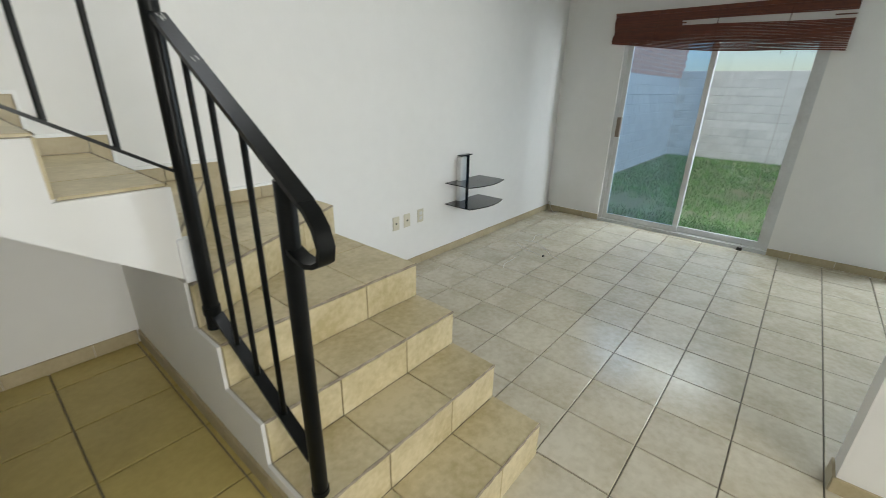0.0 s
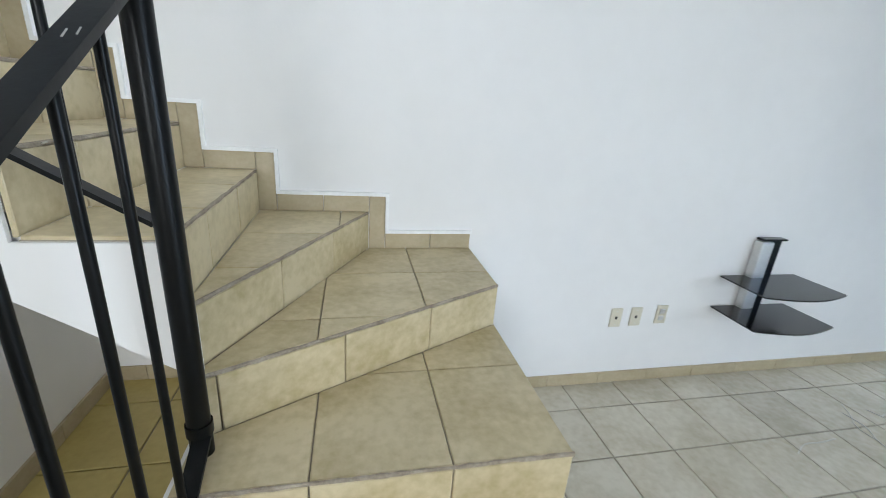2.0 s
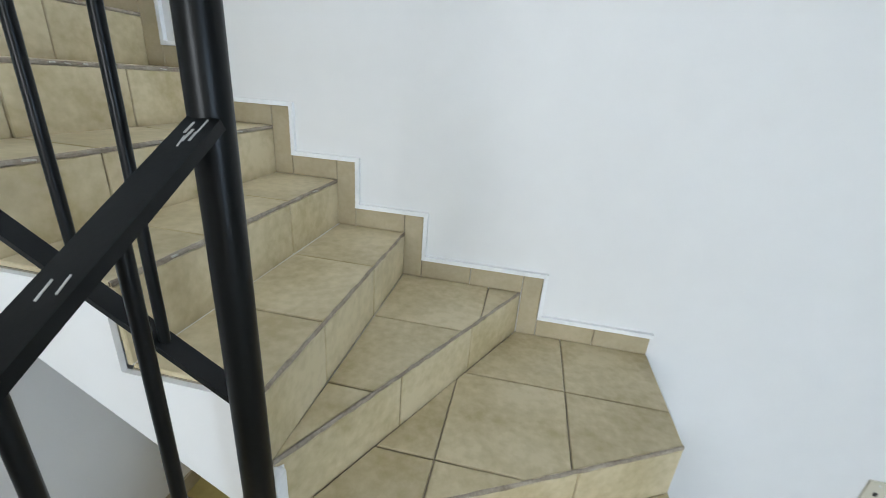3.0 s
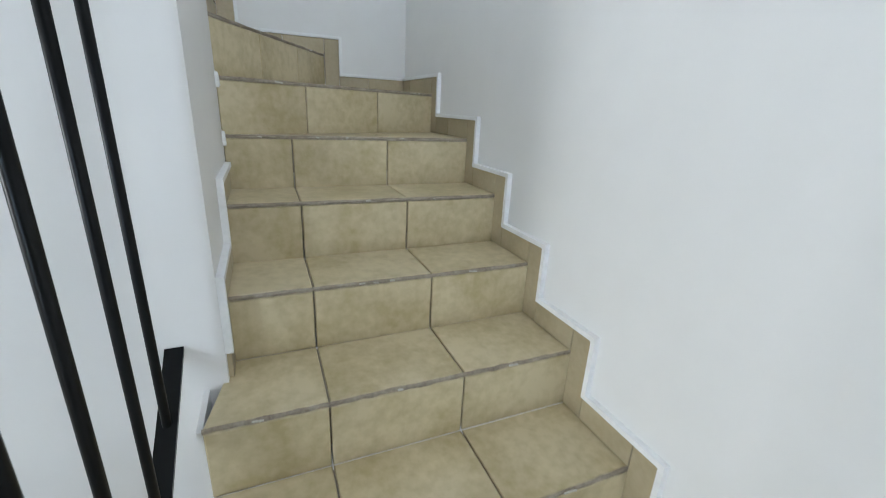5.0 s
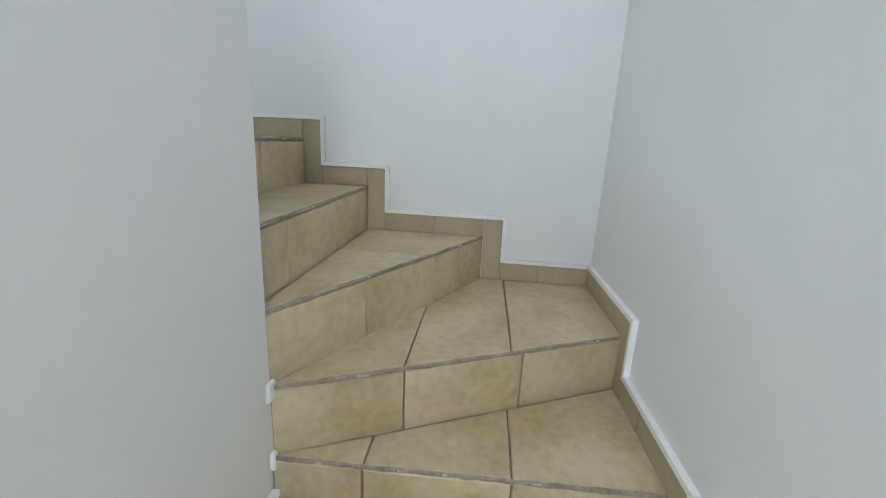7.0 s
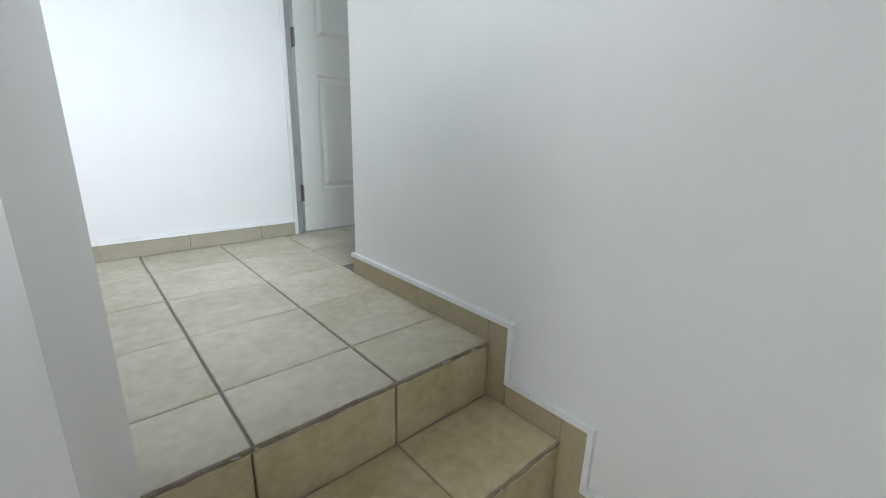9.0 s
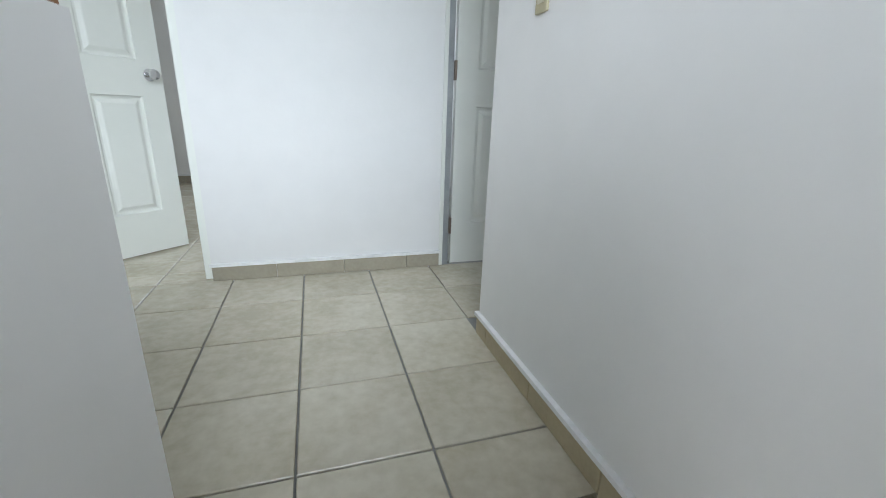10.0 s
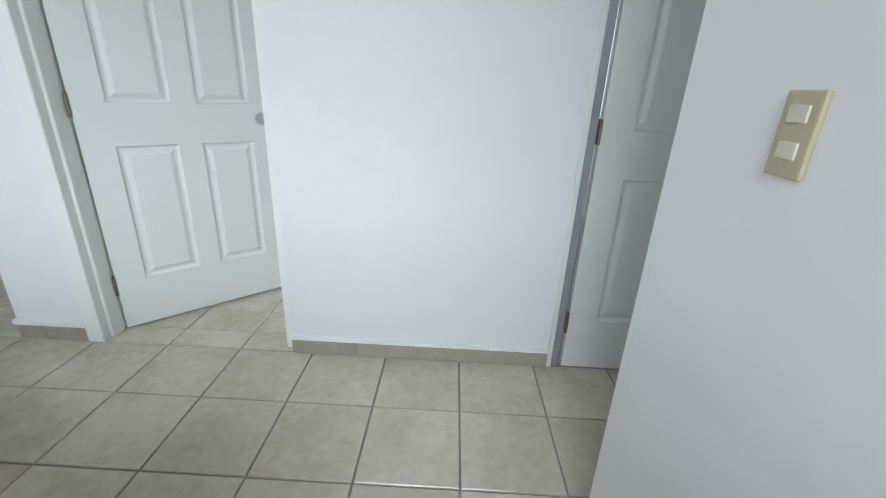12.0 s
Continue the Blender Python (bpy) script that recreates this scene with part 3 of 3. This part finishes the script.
for i, (y, z) in enumerate(path):
    a, b = path[max(i - 1, 0)], path[min(i + 1, len(path) - 1)]
    d = Vector((0, b[0] - a[0], b[1] - a[1])).normalized()
    up = Vector((1, 0, 0)).cross(d)
    rings.append([curl.verts.new(Vector((XR, y, z)) + Vector((sx * 0.021, 0, 0)) + up * (su * 0.006)) for sx, su in ((1, 1), (-1, 1), (-1, -1), (1, -1))])
for r, s in zip(rings, rings[1:]):
    for j in range(4):
        curl.faces.new((r[j], r[(j + 1) % 4], s[(j + 1) % 4], s[j]))
curl.faces.new(rings[0])
curl.faces.new(rings[-1][::-1])
smooth(rail_part("handrail_curl", curl, "rolled black handrail end"), 60)
rail_part("bottom_rail", beam(bmesh.new(), (XR, -1.578, B1(-1.578)), (XR, -1.02, B1(-1.02)), 0.010, 0.040, (1, 0, 0)))
for y in (-1.155, -1.279, -1.428):
    smooth(rail_part("baluster", tube(bmesh.new(), (XR, y, B1(y)), (XR, y, Z1(y) - 0.003), 0.0085, 10)))
rail_part("handrail", beam(bmesh.new(), (-0.03, YR(-0.03), Z2(-0.03)), (XT, YR(XT), Z2(XT)), 0.014, 0.044, (0, 1, 0)))
rail_part("bottom_rail", beam(bmesh.new(), (-0.05, YR(-0.05), B2(-0.05)), (XT, YR(XT), B2(XT)), 0.010, 0.036, (0, 1, 0)))
for x in (-0.174, -0.312, -0.464, -0.597):
    smooth(rail_part("baluster", tube(bmesh.new(), (x, YR(x), B2(x)), (x, YR(x), Z2(x) - 0.003), 0.0085, 10)))
chips = random.Random(6)
for y in (-1.03, -1.035, -1.045, -1.048, -1.055, -1.21, -1.216):
    x, s = XR + chips.uniform(-0.006, 0.012), chips.uniform(0.008, 0.02)
    rail_part("paint_chip", beam(bmesh.new(), (x, y, Z1(y) + 0.0085), (x + chips.uniform(-0.003, 0.003), y - s, Z1(y - s) + 0.0085), 0.001, chips.uniform(0.0015, 0.0035), (1, 0, 0)), "chipped paint", SCUFF)



# ---- wooden cap ----
cap = thing("wooden_cap", "varnished orange wood cap on the white half wall", "handrail cap", (-0.97, -1.07, 3.712))
board = prism([(-0.402, CY + 1.062, 0.0), (0.40, CY + 1.062, 0.0), (0.40, 0.21, 0.0), (-0.355, 0.21, 0.0)], (0, 0, 0.011))
bmesh.ops.bevel(board, geom=board.edges[:], offset=0.003, segments=2, affect="EDGES", profile=0.6)
part("board", board, CAPW, cap)

# ---- doors ----
def panel(bm, x0, x1, z0, z1, y, sign):
    """A moulded panel: a sunk rim round a raised field, on the face at y."""
    loops = [(0.0, 0.0), (0.003, -0.009), (0.010, -0.013), (0.020, -0.013), (0.038, -0.004), (0.042, -0.003)]
    rings = [[bm.verts.new((x, y + sign * h, z)) for x, z in ((x0 + d, z0 + d), (x1 - d, z0 + d), (x1 - d, z1 - d), (x0 + d, z1 - d))] for d, h in loops]
    for r, s in zip(rings, rings[1:]):
        for j in range(4):
            bm.faces.new((r[j], r[(j + 1) % 4], s[(j + 1) % 4], s[j]))
    bm.faces.new(rings[-1])


def leaf_mesh(width, height=2.03, thick=0.036):
    """A six-panel leaf; its hinge edge is at x=0, its faces at y=0 and y=-thick."""
    bm = bmesh.new()
    stile, mid = 0.115, 0.10
    xa, xb = (stile, (width - mid) / 2), ((width + mid) / 2, width - stile)
    rows = ((0.235, 0.85), (1.03, 1.60), (1.70, 1.90))
    xs = [0, xa[0], xa[1], xb[0], xb[1], width]
    zs = [0.0] + [v for r in rows for v in r] + [height]
    for y, sign in ((0.0, 1), (-thick, -1)):
        for i in range(5):
            for j in range(len(zs) - 1):
                if i in (1, 3) and j in (1, 3, 5):
                    panel(bm, xs[i], xs[i + 1], zs[j], zs[j + 1], y, sign)
                else:
                    bm.faces.new([bm.verts.new((x, y, z)) for x, z in ((xs[i], zs[j]), (xs[i + 1], zs[j]), (xs[i + 1], zs[j + 1]), (xs[i], zs[j + 1]))])
    for a, b in (((0, 0), (width, 0)), ((width, 0), (width, height)), ((width, height), (0, height)), ((0, height), (0, 0))):
        bm.faces.new([bm.verts.new(p) for p in ((a[0], 0, a[1]), (b[0], 0, b[1]), (b[0], -thick, b[1]), (a[0], -thick, a[1]))])
    bmesh.ops.remove_doubles(bm, verts=bm.verts, dist=0.0005)
    return bm


def knob(parent, x, z, y, sign):
    bm = bmesh.new()
    prof = [(0.030, 0.0), (0.031, 0.006), (0.013, 0.010), (0.011, 0.030), (0.022, 0.038), (0.027, 0.050), (0.024, 0.062), (0.010, 0.068)]
    rings = [[bm.verts.new((x + r * math.cos(a), y + sign * d, z + r * math.sin(a))) for a in (2 * math.pi * i / 18 for i in range(18))] for r, d in prof]
    for r, s in zip(rings, rings[1:]):
        for j in range(18):
            bm.faces.new((r[j], r[(j + 1) % 18], s[(j + 1) % 18], s[j]))
    bm.faces.new(rings[-1])
    smooth(part("knob", bm, CHROME, parent, "round satin chrome knob"), 50)


def door(name, hinge, turn, width, label, flip=1):
    """A leaf that hangs at hinge (x, y) and points along turn degrees."""
    top = tagged(new(name), label, "door", kind="structure")
    top.matrix_world = pose(hinge[0], hinge[1], TOP + 0.012, 0, 0, turn)
    bpy.context.view_layer.update()
    leaf = part("leaf", leaf_mesh(width), DOORW, top, "white moulded six-panel leaf")
    knob(leaf, width - 0.065, 0.96, 0.0, 1)
    knob(leaf, width - 0.065, 0.96, -0.036, -1)
    for z in (0.22, 1.02, 1.82):
        bm = boxes((-0.010, 0.002, -0.030, -0.004, z - 0.045, z + 0.045))
        tube(bm, (-0.006, 0.004 * flip if flip > 0 else -0.040, z - 0.045), (-0.006, 0.004 * flip if flip > 0 else -0.040, z + 0.045), 0.006, 10)
        part("hinge", bm, RUST, leaf, "small tarnished hinge")
    return top


d1 = door("door_1", (-0.262, -2.862), 180 + 43.4, 0.80, "white six-panel door standing half open to a bedroom", -1)
d2 = door("door_2", (-2.349, YF - 0.026), 180, 0.80, "white six-panel door closed in the hall wall", -1)
d3 = door("door_3", (0.83, -3.45), -33.5, 0.80, "white six-panel door open to a dim blue bedroom", -1)


def door_frame(name, rows, label, metal=()):
    ob = tagged(new(name), label, "door frame", kind="structure")
    for i, r in enumerate(rows):
        part("jamb", boxes(r, bevel=0.004), FRAMEG if i in metal else DOORW, ob, "bare grey metal strip" if i in metal else "")


door_frame("door_frame_1", ((-0.262, -0.188, YF - 0.15, YF + 0.012, TOP, TOP + 2.1), (-0.275, -0.235, YF - 0.10, YF - 0.03, TOP, TOP + 2.06), (-1.128, -1.09, YF - 0.15, YF - 0.03, TOP, TOP + 2.1), (-1.128, -0.188, YF - 0.15, YF + 0.008, TOP + 2.055, TOP + 2.1)), "white painted door frame at the half-open door")
door_frame("door_frame_2", ((-2.304, -2.283, YF - 0.13, YF + 0.010, TOP, TOP + 2.1), (-2.337, -2.304, YF - 0.13, YF + 0.002, TOP, TOP + 2.1), (-3.2, -3.152, YF - 0.13, YF + 0.012, TOP, TOP + 2.1), (-3.152, -2.332, YF - 0.13, YF + 0.012, TOP + 2.055, TOP + 2.1)), "white painted door frame with a grey metal strip", (1,))
door_frame("door_frame_3", ((0.78, 0.815, -3.53, -3.39, TOP, TOP + 2.1), (1.86, 1.895, -3.53, -3.39, TOP, TOP + 2.1), (0.815, 1.86, -3.53, -3.39, TOP + 2.06, TOP + 2.1)), "white painted door frame at the far bedroom")


# ---- switches and outlets ----
def plate(name, m, w, h, mat, slots, label, category):
    ob = tagged(new(name), label, category)
    ob.matrix_world = m
    bpy.context.view_layer.update()
    part("cover", boxes((-w / 2, w / 2, -h / 2, h / 2, 0.0, 0.008), bevel=0.003), mat, ob)
    for x, y, sw, sh, sm, lb in slots:
        part("insert", boxes((x - sw / 2, x + sw / 2, y - sh / 2, y + sh / 2, 0.007, 0.011), bevel=0.0015), sm, ob, lb)
    return ob


north = lambda x, z: Matrix(((1, 0, 0, x), (0, 0, -1, 0), (0, 1, 0, z), (0, 0, 0, 1)))
jack = [(0, 0.0, 0.014, 0.018, DARK, "dark cable socket"), (0, 0.042, 0.006, 0.006, STEEL, "small screw"), (0, -0.042, 0.006, 0.006, STEEL, "small screw")]
plate("phone_outlet", north(1.82, 0.445), 0.072, 0.118, PLATE, jack, "ivory outlet plate with one dark socket", "outlet")
plate("antenna_outlet", north(1.95, 0.447), 0.072, 0.118, PLATE, jack, "ivory outlet plate with one dark socket", "outlet")
plate("power_outlet", north(2.12, 0.455), 0.072, 0.118, PLATE, [(0, 0.022, 0.034, 0.03, STEEL, "grey socket face"), (0, -0.022, 0.034, 0.03, STEEL, "grey socket face")], "ivory power outlet plate with two grey sockets", "outlet")
east = Matrix(((0, 0, -1, XW), (-1, 0, 0, -3.257), (0, 1, 0, 1.145), (0, 0, 0, 1)))
plate("light_switch", east, 0.075, 0.12, PLATEY, [(0, 0.0, 0.03, 0.02, PLATE, "ivory rocker")], "yellowed switch plate between the garden doors", "switch")
west = Matrix(((0, 0, 1, -2.222), (1, 0, 0, -1.664), (0, 1, 0, 3.918), (0, 0, 0, 1)))
plate("light_switch", west, 0.058, 0.10, PLATEY, [(0, 0.024, 0.030, 0.02, PLATE, "ivory rocker"), (0, -0.018, 0.030, 0.02, PLATE, "ivory rocker")], "yellowed double switch plate on the stair wall", "switch")
far = Matrix(((1, 0, 0, 3.34), (0, 0, 1, -5.2), (0, 1, 0, TOP + 0.32), (0, 0, 0, 1)))
plate("power_outlet", far, 0.075, 0.12, PLATE, [(0, 0.0, 0.03, 0.06, DARK, "dark sockets")], "ivory outlet plate low on the bedroom wall", "outlet")

# ---- wall shelf ----
shelf = thing("media_shelf", "black glass two-tier media shelf on a steel wall column", "shelf", (2.72, 0.0, 0.46))
part("column", boxes((-0.055, 0.055, -0.028, 0.0, 0.03, 0.47)), DARK, shelf, "dark wall rail")
part("cover", boxes((-0.10, -0.012, -0.062, -0.006, 0.03, 0.465), bevel=0.012), STEEL, shelf, "bright steel cover")
part("cover", boxes((-0.010, 0.062, -0.040, -0.006, 0.03, 0.47), bevel=0.008), GLOSSB, shelf, "black gloss cover")
part("top_bracket", boxes((-0.085, 0.085, -0.052, -0.0, 0.468, 0.480), bevel=0.004), GLOSSB, shelf)
for z in (0.035, 0.235):
    edge = [(-0.27, -0.012), (-0.275, -0.20)] + [(-0.275 + 0.55 * i / 10, -0.31 - 0.055 * math.sin(math.pi * i / 10)) for i in range(11)] + [(0.275, -0.20), (0.27, -0.012)]
    tier = part("tier", prism([(x, y, z) for x, y in edge], (0, 0, 0.008)), GLOSSB, shelf, "black glass tier with a bowed front")
    for x in (-0.05, 0.05):
        part("bracket", boxes((x - 0.012, x + 0.012, -0.20, -0.02, z - 0.012, z)), DARK, tier)

# ---- garden doors ----
def sliding_door(name, y0, y1, label):
    """An aluminium sliding door between y0 (near the stairs) and y1."""
    d = tagged(new(name), label, "sliding door", kind="structure")
    mid = (y0 + y1) / 2
    part("outer_frame", boxes((XW + 0.02, XW + 0.11, y0 - 0.045, y0, 0.0, 2.1), (XW + 0.02, XW + 0.11, y1, y1 + 0.045, 0.0, 2.1), (XW + 0.02, XW + 0.11, y1 + 0.045, y0 - 0.045, 2.06, 2.1), (XW + 0.0, XW + 0.12, y1, y0, -0.008, 0.035)), ALU, d, "grey aluminium frame and track")
    for (a, b), x, mat in (((y0 - 0.045, mid - 0.025), XW + 0.045, HAZY), ((mid + 0.025, y1 + 0.045), XW + 0.08, GLASS)):
        sash = part("sash", boxes((x - 0.014, x + 0.014, a - 0.05, a, 0.035, 2.06), (x - 0.014, x + 0.014, b, b + 0.05, 0.035, 2.06), (x - 0.014, x + 0.014, b + 0.05, a - 0.05, 0.035, 0.10), (x - 0.014, x + 0.014, b + 0.05, a - 0.05, 2.0, 2.06)), ALU, d, "grey aluminium sash")
        pane = part("pane", boxes((x - 0.003, x + 0.003, b + 0.045, a - 0.045, 0.095, 2.005)), mat, sash, "clear glass pane")
        pane.visible_shadow = False
    part("pull_handle", boxes((XW - 0.012, XW + 0.034, y0 - 0.10, y0 - 0.05, 1.03, 1.25), bevel=0.008), RUST, d, "worn steel pull handle")


sliding_door("window_1", -0.7, -2.45, "grey aluminium sliding glass door to the garden")
sliding_door("window_2", -3.5, -5.2, "grey aluminium sliding glass door to the garden")


def bamboo_shade(y0, y1, label):
    """A roll-up shade of split bamboo, drawn up in sagging folds."""
    d = thing("bamboo_shade", label, "window shade", (XW - 0.03, (y0 + y1) / 2, 2.31))
    part("head_rail", boxes((-0.02, 0.028, (y1 - y0) / 2, (y0 - y1) / 2, -0.035, 0.0)), BAMBOO, d)
    rnd, n = random.Random(4), 34
    for i in range(n):
        f = i / (n - 1)
        drop = 0.04 + 0.27 * f
        tilt = 0.13 * f * f
        if 9 <= i <= 13:
            spans = ((0.0, 0.34),) if i != 11 else ((0.0, 0.36), (0.93, 1.0))
        else:
            spans = ((0.0, 1.0),)
        for a, b in spans:
            half = (y0 - y1) / 2
            pts = []
            for s in range(9):
                g = a + (b - a) * s / 8
                y = half - 2 * half * g
                sag = 0.018 * f * math.sin(math.pi * g * 2.0 + i * 0.15)
                pts.append(Vector((rnd.uniform(-0.004, 0.004) - 0.03 * f - 0.02 * math.sin(f * 9), y, -drop - tilt * g - sag)))
            bm = bmesh.new()
            for p, q in zip(pts, pts[1:]):
                beam(bm, p, q, 0.0098 if i % 3 else 0.0115, 0.006, (1, 0, 0))
            part("slat", bm, BAMBOO, d)
    for g in (0.22, 0.5, 0.78):
        y = (y0 - y1) * (0.5 - g)
        part("cord", tube(bmesh.new(), (-0.038, y, -0.02), (-0.06, y, -0.36 - 0.1 * g), 0.003, 6), BAMBOO, d)


bamboo_shade(-0.58, -2.54, "red-brown bamboo roll shade drawn up above the glass door")
bamboo_shade(-3.42, -5.28, "red-brown bamboo roll shade drawn up above the second door")


def wire(name, pts, r, mat, label, category, steps=10):
    cu = bpy.data.curves.new(name, "CURVE")
    cu.dimensions, cu.bevel_depth, cu.bevel_resolution, cu.resolution_u = "3D", r, 2, steps
    sp = cu.splines.new("BEZIER")
    sp.bezier_points.add(len(pts) - 1)
    for bp_, p in zip(sp.bezier_points, pts):
        bp_.co, bp_.handle_left_type, bp_.handle_right_type = p, "AUTO", "AUTO"
    cu.materials.append(mat)
    ob = new(name, cu)
    me = bpy.data.meshes.new_from_object(ob)
    bpy.data.objects.remove(ob)
    ob = new(name, me)
    return tagged(ob, label, category)


wire("wall_cable", [(XW - 0.005, -2.60, 2.36), (XW - 0.006, -2.85, 2.25), (XW - 0.006, -3.10, 2.21), (XW - 0.006, -3.35, 2.26), (XW - 0.005, -3.55, 2.40)], 0.006, WALL, "white cable sagging across the wall", "cable")
wire("corner_cable", [(XW - 0.03, -0.02, 0.10), (XW - 0.05, -0.05, 0.13), (XW - 0.08, -0.09, 0.06), (XW - 0.1, -0.16, 0.004), (XW - 0.12, -0.25, 0.004)], 0.004, CORD, "short loose cable in the corner", "cable")
rc = random.Random(9)
for i in range(6):
    cx, cy = 3.05 + rc.uniform(-0.25, 0.35), -0.62 + rc.uniform(-0.16, 0.16)
    a = rc.uniform(0, 6.28)
    pts = []
    for j in range(4):
        a += rc.uniform(-0.7, 0.9)
        pts.append((cx, cy, 0.0028))
        cx, cy = cx + 0.11 * math.cos(a), cy + 0.11 * math.sin(a)
    wire("loose_cord", pts, 0.0024, CORD, "scrap of thin cord lying on the tiles", "cord", 6)
part_plug = tagged(part("cable_plug", boxes((3.03, 3.055, -0.80, -0.785, 0.001, 0.014), bevel=0.003), DARK), "small black plug lying on the tiles", "plug")
wire("hanging_cord", [(XW - 0.02, -2.22, 1.9), (XW - 0.015, -2.23, 1.2), (XW - 0.02, -2.22, 0.5), (XW - 0.02, -2.23, 0.05)], 0.0014, RUST, "thin dark pull cord hanging before the glass", "cord")
tagged(part("cord_weight", boxes((XW - 0.045, XW - 0.005, -2.25, -2.2, 0.0, 0.03), bevel=0.008), DARK), "small dark weight on the floor by the door", "weight")

# ---- garden ----
tagged(part("ground", boxes((-400, XW + 0.11, -400, 400, -0.5, -0.16), (XW + 0.11, 400, -400, 400, -0.5, -0.12)), SOIL), "bare earth with thin grass", "ground", kind="structure")
rg = random.Random(3)
verts, faces = [], []
for i in range(60000):
    x = XW + 0.3 + 8.0 * rg.random() ** 1.25
    y = 0.4 - 7.9 * rg.random()
    if noise.noise((x * 0.7, y * 0.7, 3.0)) + 0.35 * noise.noise((x * 3.1, y * 3.1, 7.0)) < rg.uniform(-0.55, -0.15) + 0.05 * max(0, x - 10):
        continue
    a, hgt, w = rg.uniform(0, 6.28), rg.uniform(0.02, 0.085), rg.uniform(0.004, 0.009)
    dx, dy = math.cos(a) * w, math.sin(a) * w
    lx, ly = rg.uniform(-0.04, 0.04), rg.uniform(-0.04, 0.04)
    k = len(verts)
    verts += [(x - dx, y - dy, -0.125), (x + dx, y + dy, -0.125), (x + lx, y + ly, -0.12 + hgt)]
    faces.append((k, k + 1, k + 2))
me = bpy.data.meshes.new("grass")
me.from_pydata(verts, [], faces)
me.materials.append(GRASS)
tagged(new("grass", me), "patchy green lawn of short uneven grass", "grass", kind="stuff")

# ---- tiles and blocks ----
def lay(poly_rect, origin, z, parent, mat=FLOORT, step=TILE):
    x0, x1, y0, y1 = poly_rect
    m = Matrix.Translation((0, 0, z - 0.009))
    for c in cells(rect(x0, x1, y0, y1), lines(origin[0], x0, x1, step), lines(origin[1], y0, y1, step)):
        c = inset(c, (0.0033 if z > 1 else JOINT / 2))
        if c:
            piece("tile", c, 0.009, m, mat, parent)


lay((0.886, XW, -5.1, 0.0), (1.556, -2.223), 0, floor_living)
lay((-0.06, 0.886, -2.3, -1.895), (1.556, -2.223), 0, floor_living)
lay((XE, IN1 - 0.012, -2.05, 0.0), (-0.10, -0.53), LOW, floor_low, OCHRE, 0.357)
lay((-2.222, -1.22, -2.079, -1.182), (-1.555, -1.744), TOP, floor_hall)
lay((-1.22, 0.79, YF, -1.265), (-1.555, -1.744), TOP, floor_hall)
lay((-4.0, -1.22, YF, -2.079), (-1.555, -1.744), TOP, floor_hall)
lay((0.79, 1.6, -3.4, -1.409), (-1.555, -1.744), TOP, floor_hall)
lay((0.13, 0.79, -3.4, YF), (-1.555, -1.744), TOP, floor_hall)
lay((-1.13, -0.19, YF - 0.14, YF), (-1.555, -1.744), TOP, floor_rooms)
lay((-1.9, 0.1, -6.0, YF - 0.14), (-1.555, -1.744), TOP, floor_rooms)
lay((0.8, 3.8, -5.2, -3.4), (-1.555, -1.744), TOP, floor_rooms)

garden_wall = tagged(part("garden_wall", boxes((12.9, 13.05, -9.0, 0.5, -0.2, 2.05)), MORTAR), "grey concrete block wall at the end of the garden", "wall", kind="structure")
side_wall = tagged(part("garden_side_wall", boxes((4.85, 13.05, 0.5, 0.65, -0.2, 2.72)), MORTAR), "grey block wall topped with red brick", "wall", kind="structure")
for row in range(11):
    z = -0.13 + row * 0.2
    for i in range(24):
        y = 0.5 - i * 0.4 - (0.2 if row % 2 else 0.0)
        c = rect(y - 0.397, y - 0.003, z + 0.003, z + 0.196)
        piece("block", c, 0.008, Matrix(((0, 0, -1, 12.9), (1, 0, 0, 0), (0, 1, 0, 0), (0, 0, 0, 1))), BLOCK, garden_wall, 0.006)
for row in range(10):
    z = -0.13 + row * 0.2
    for i in range(20):
        x = 4.9 + i * 0.4 + (0.2 if row % 2 else 0.0)
        if x < 12.6:
            piece("block", rect(x + 0.003, x + 0.397, z + 0.003, z + 0.196), 0.008, Matrix(((1, 0, 0, 0), (0, 0, -1, 0.5), (0, 1, 0, 0), (0, 0, 0, 1))), BLOCK, side_wall, 0.006)
for row in range(9):
    z = 1.88 + row * 0.09
    for i in range(28):
        x = 6.0 + i * 0.25 + (0.125 if row % 2 else 0.0)
        piece("brick", rect(x + 0.004, x + 0.244, z + 0.004, z + 0.084), 0.008, Matrix(((1, 0, 0, 0), (0, 0, -1, 0.5), (0, 1, 0, 0), (0, 0, 0, 1))), BRICK, side_wall, 0.004)
# plain pale block; what stands at this spot is not identified
tagged(part("gate_post", boxes((12.6, 12.86, -3.1, -2.75, -0.13, 1.0), bevel=0.02), BEAD), "pale upright block before the block wall", "post")
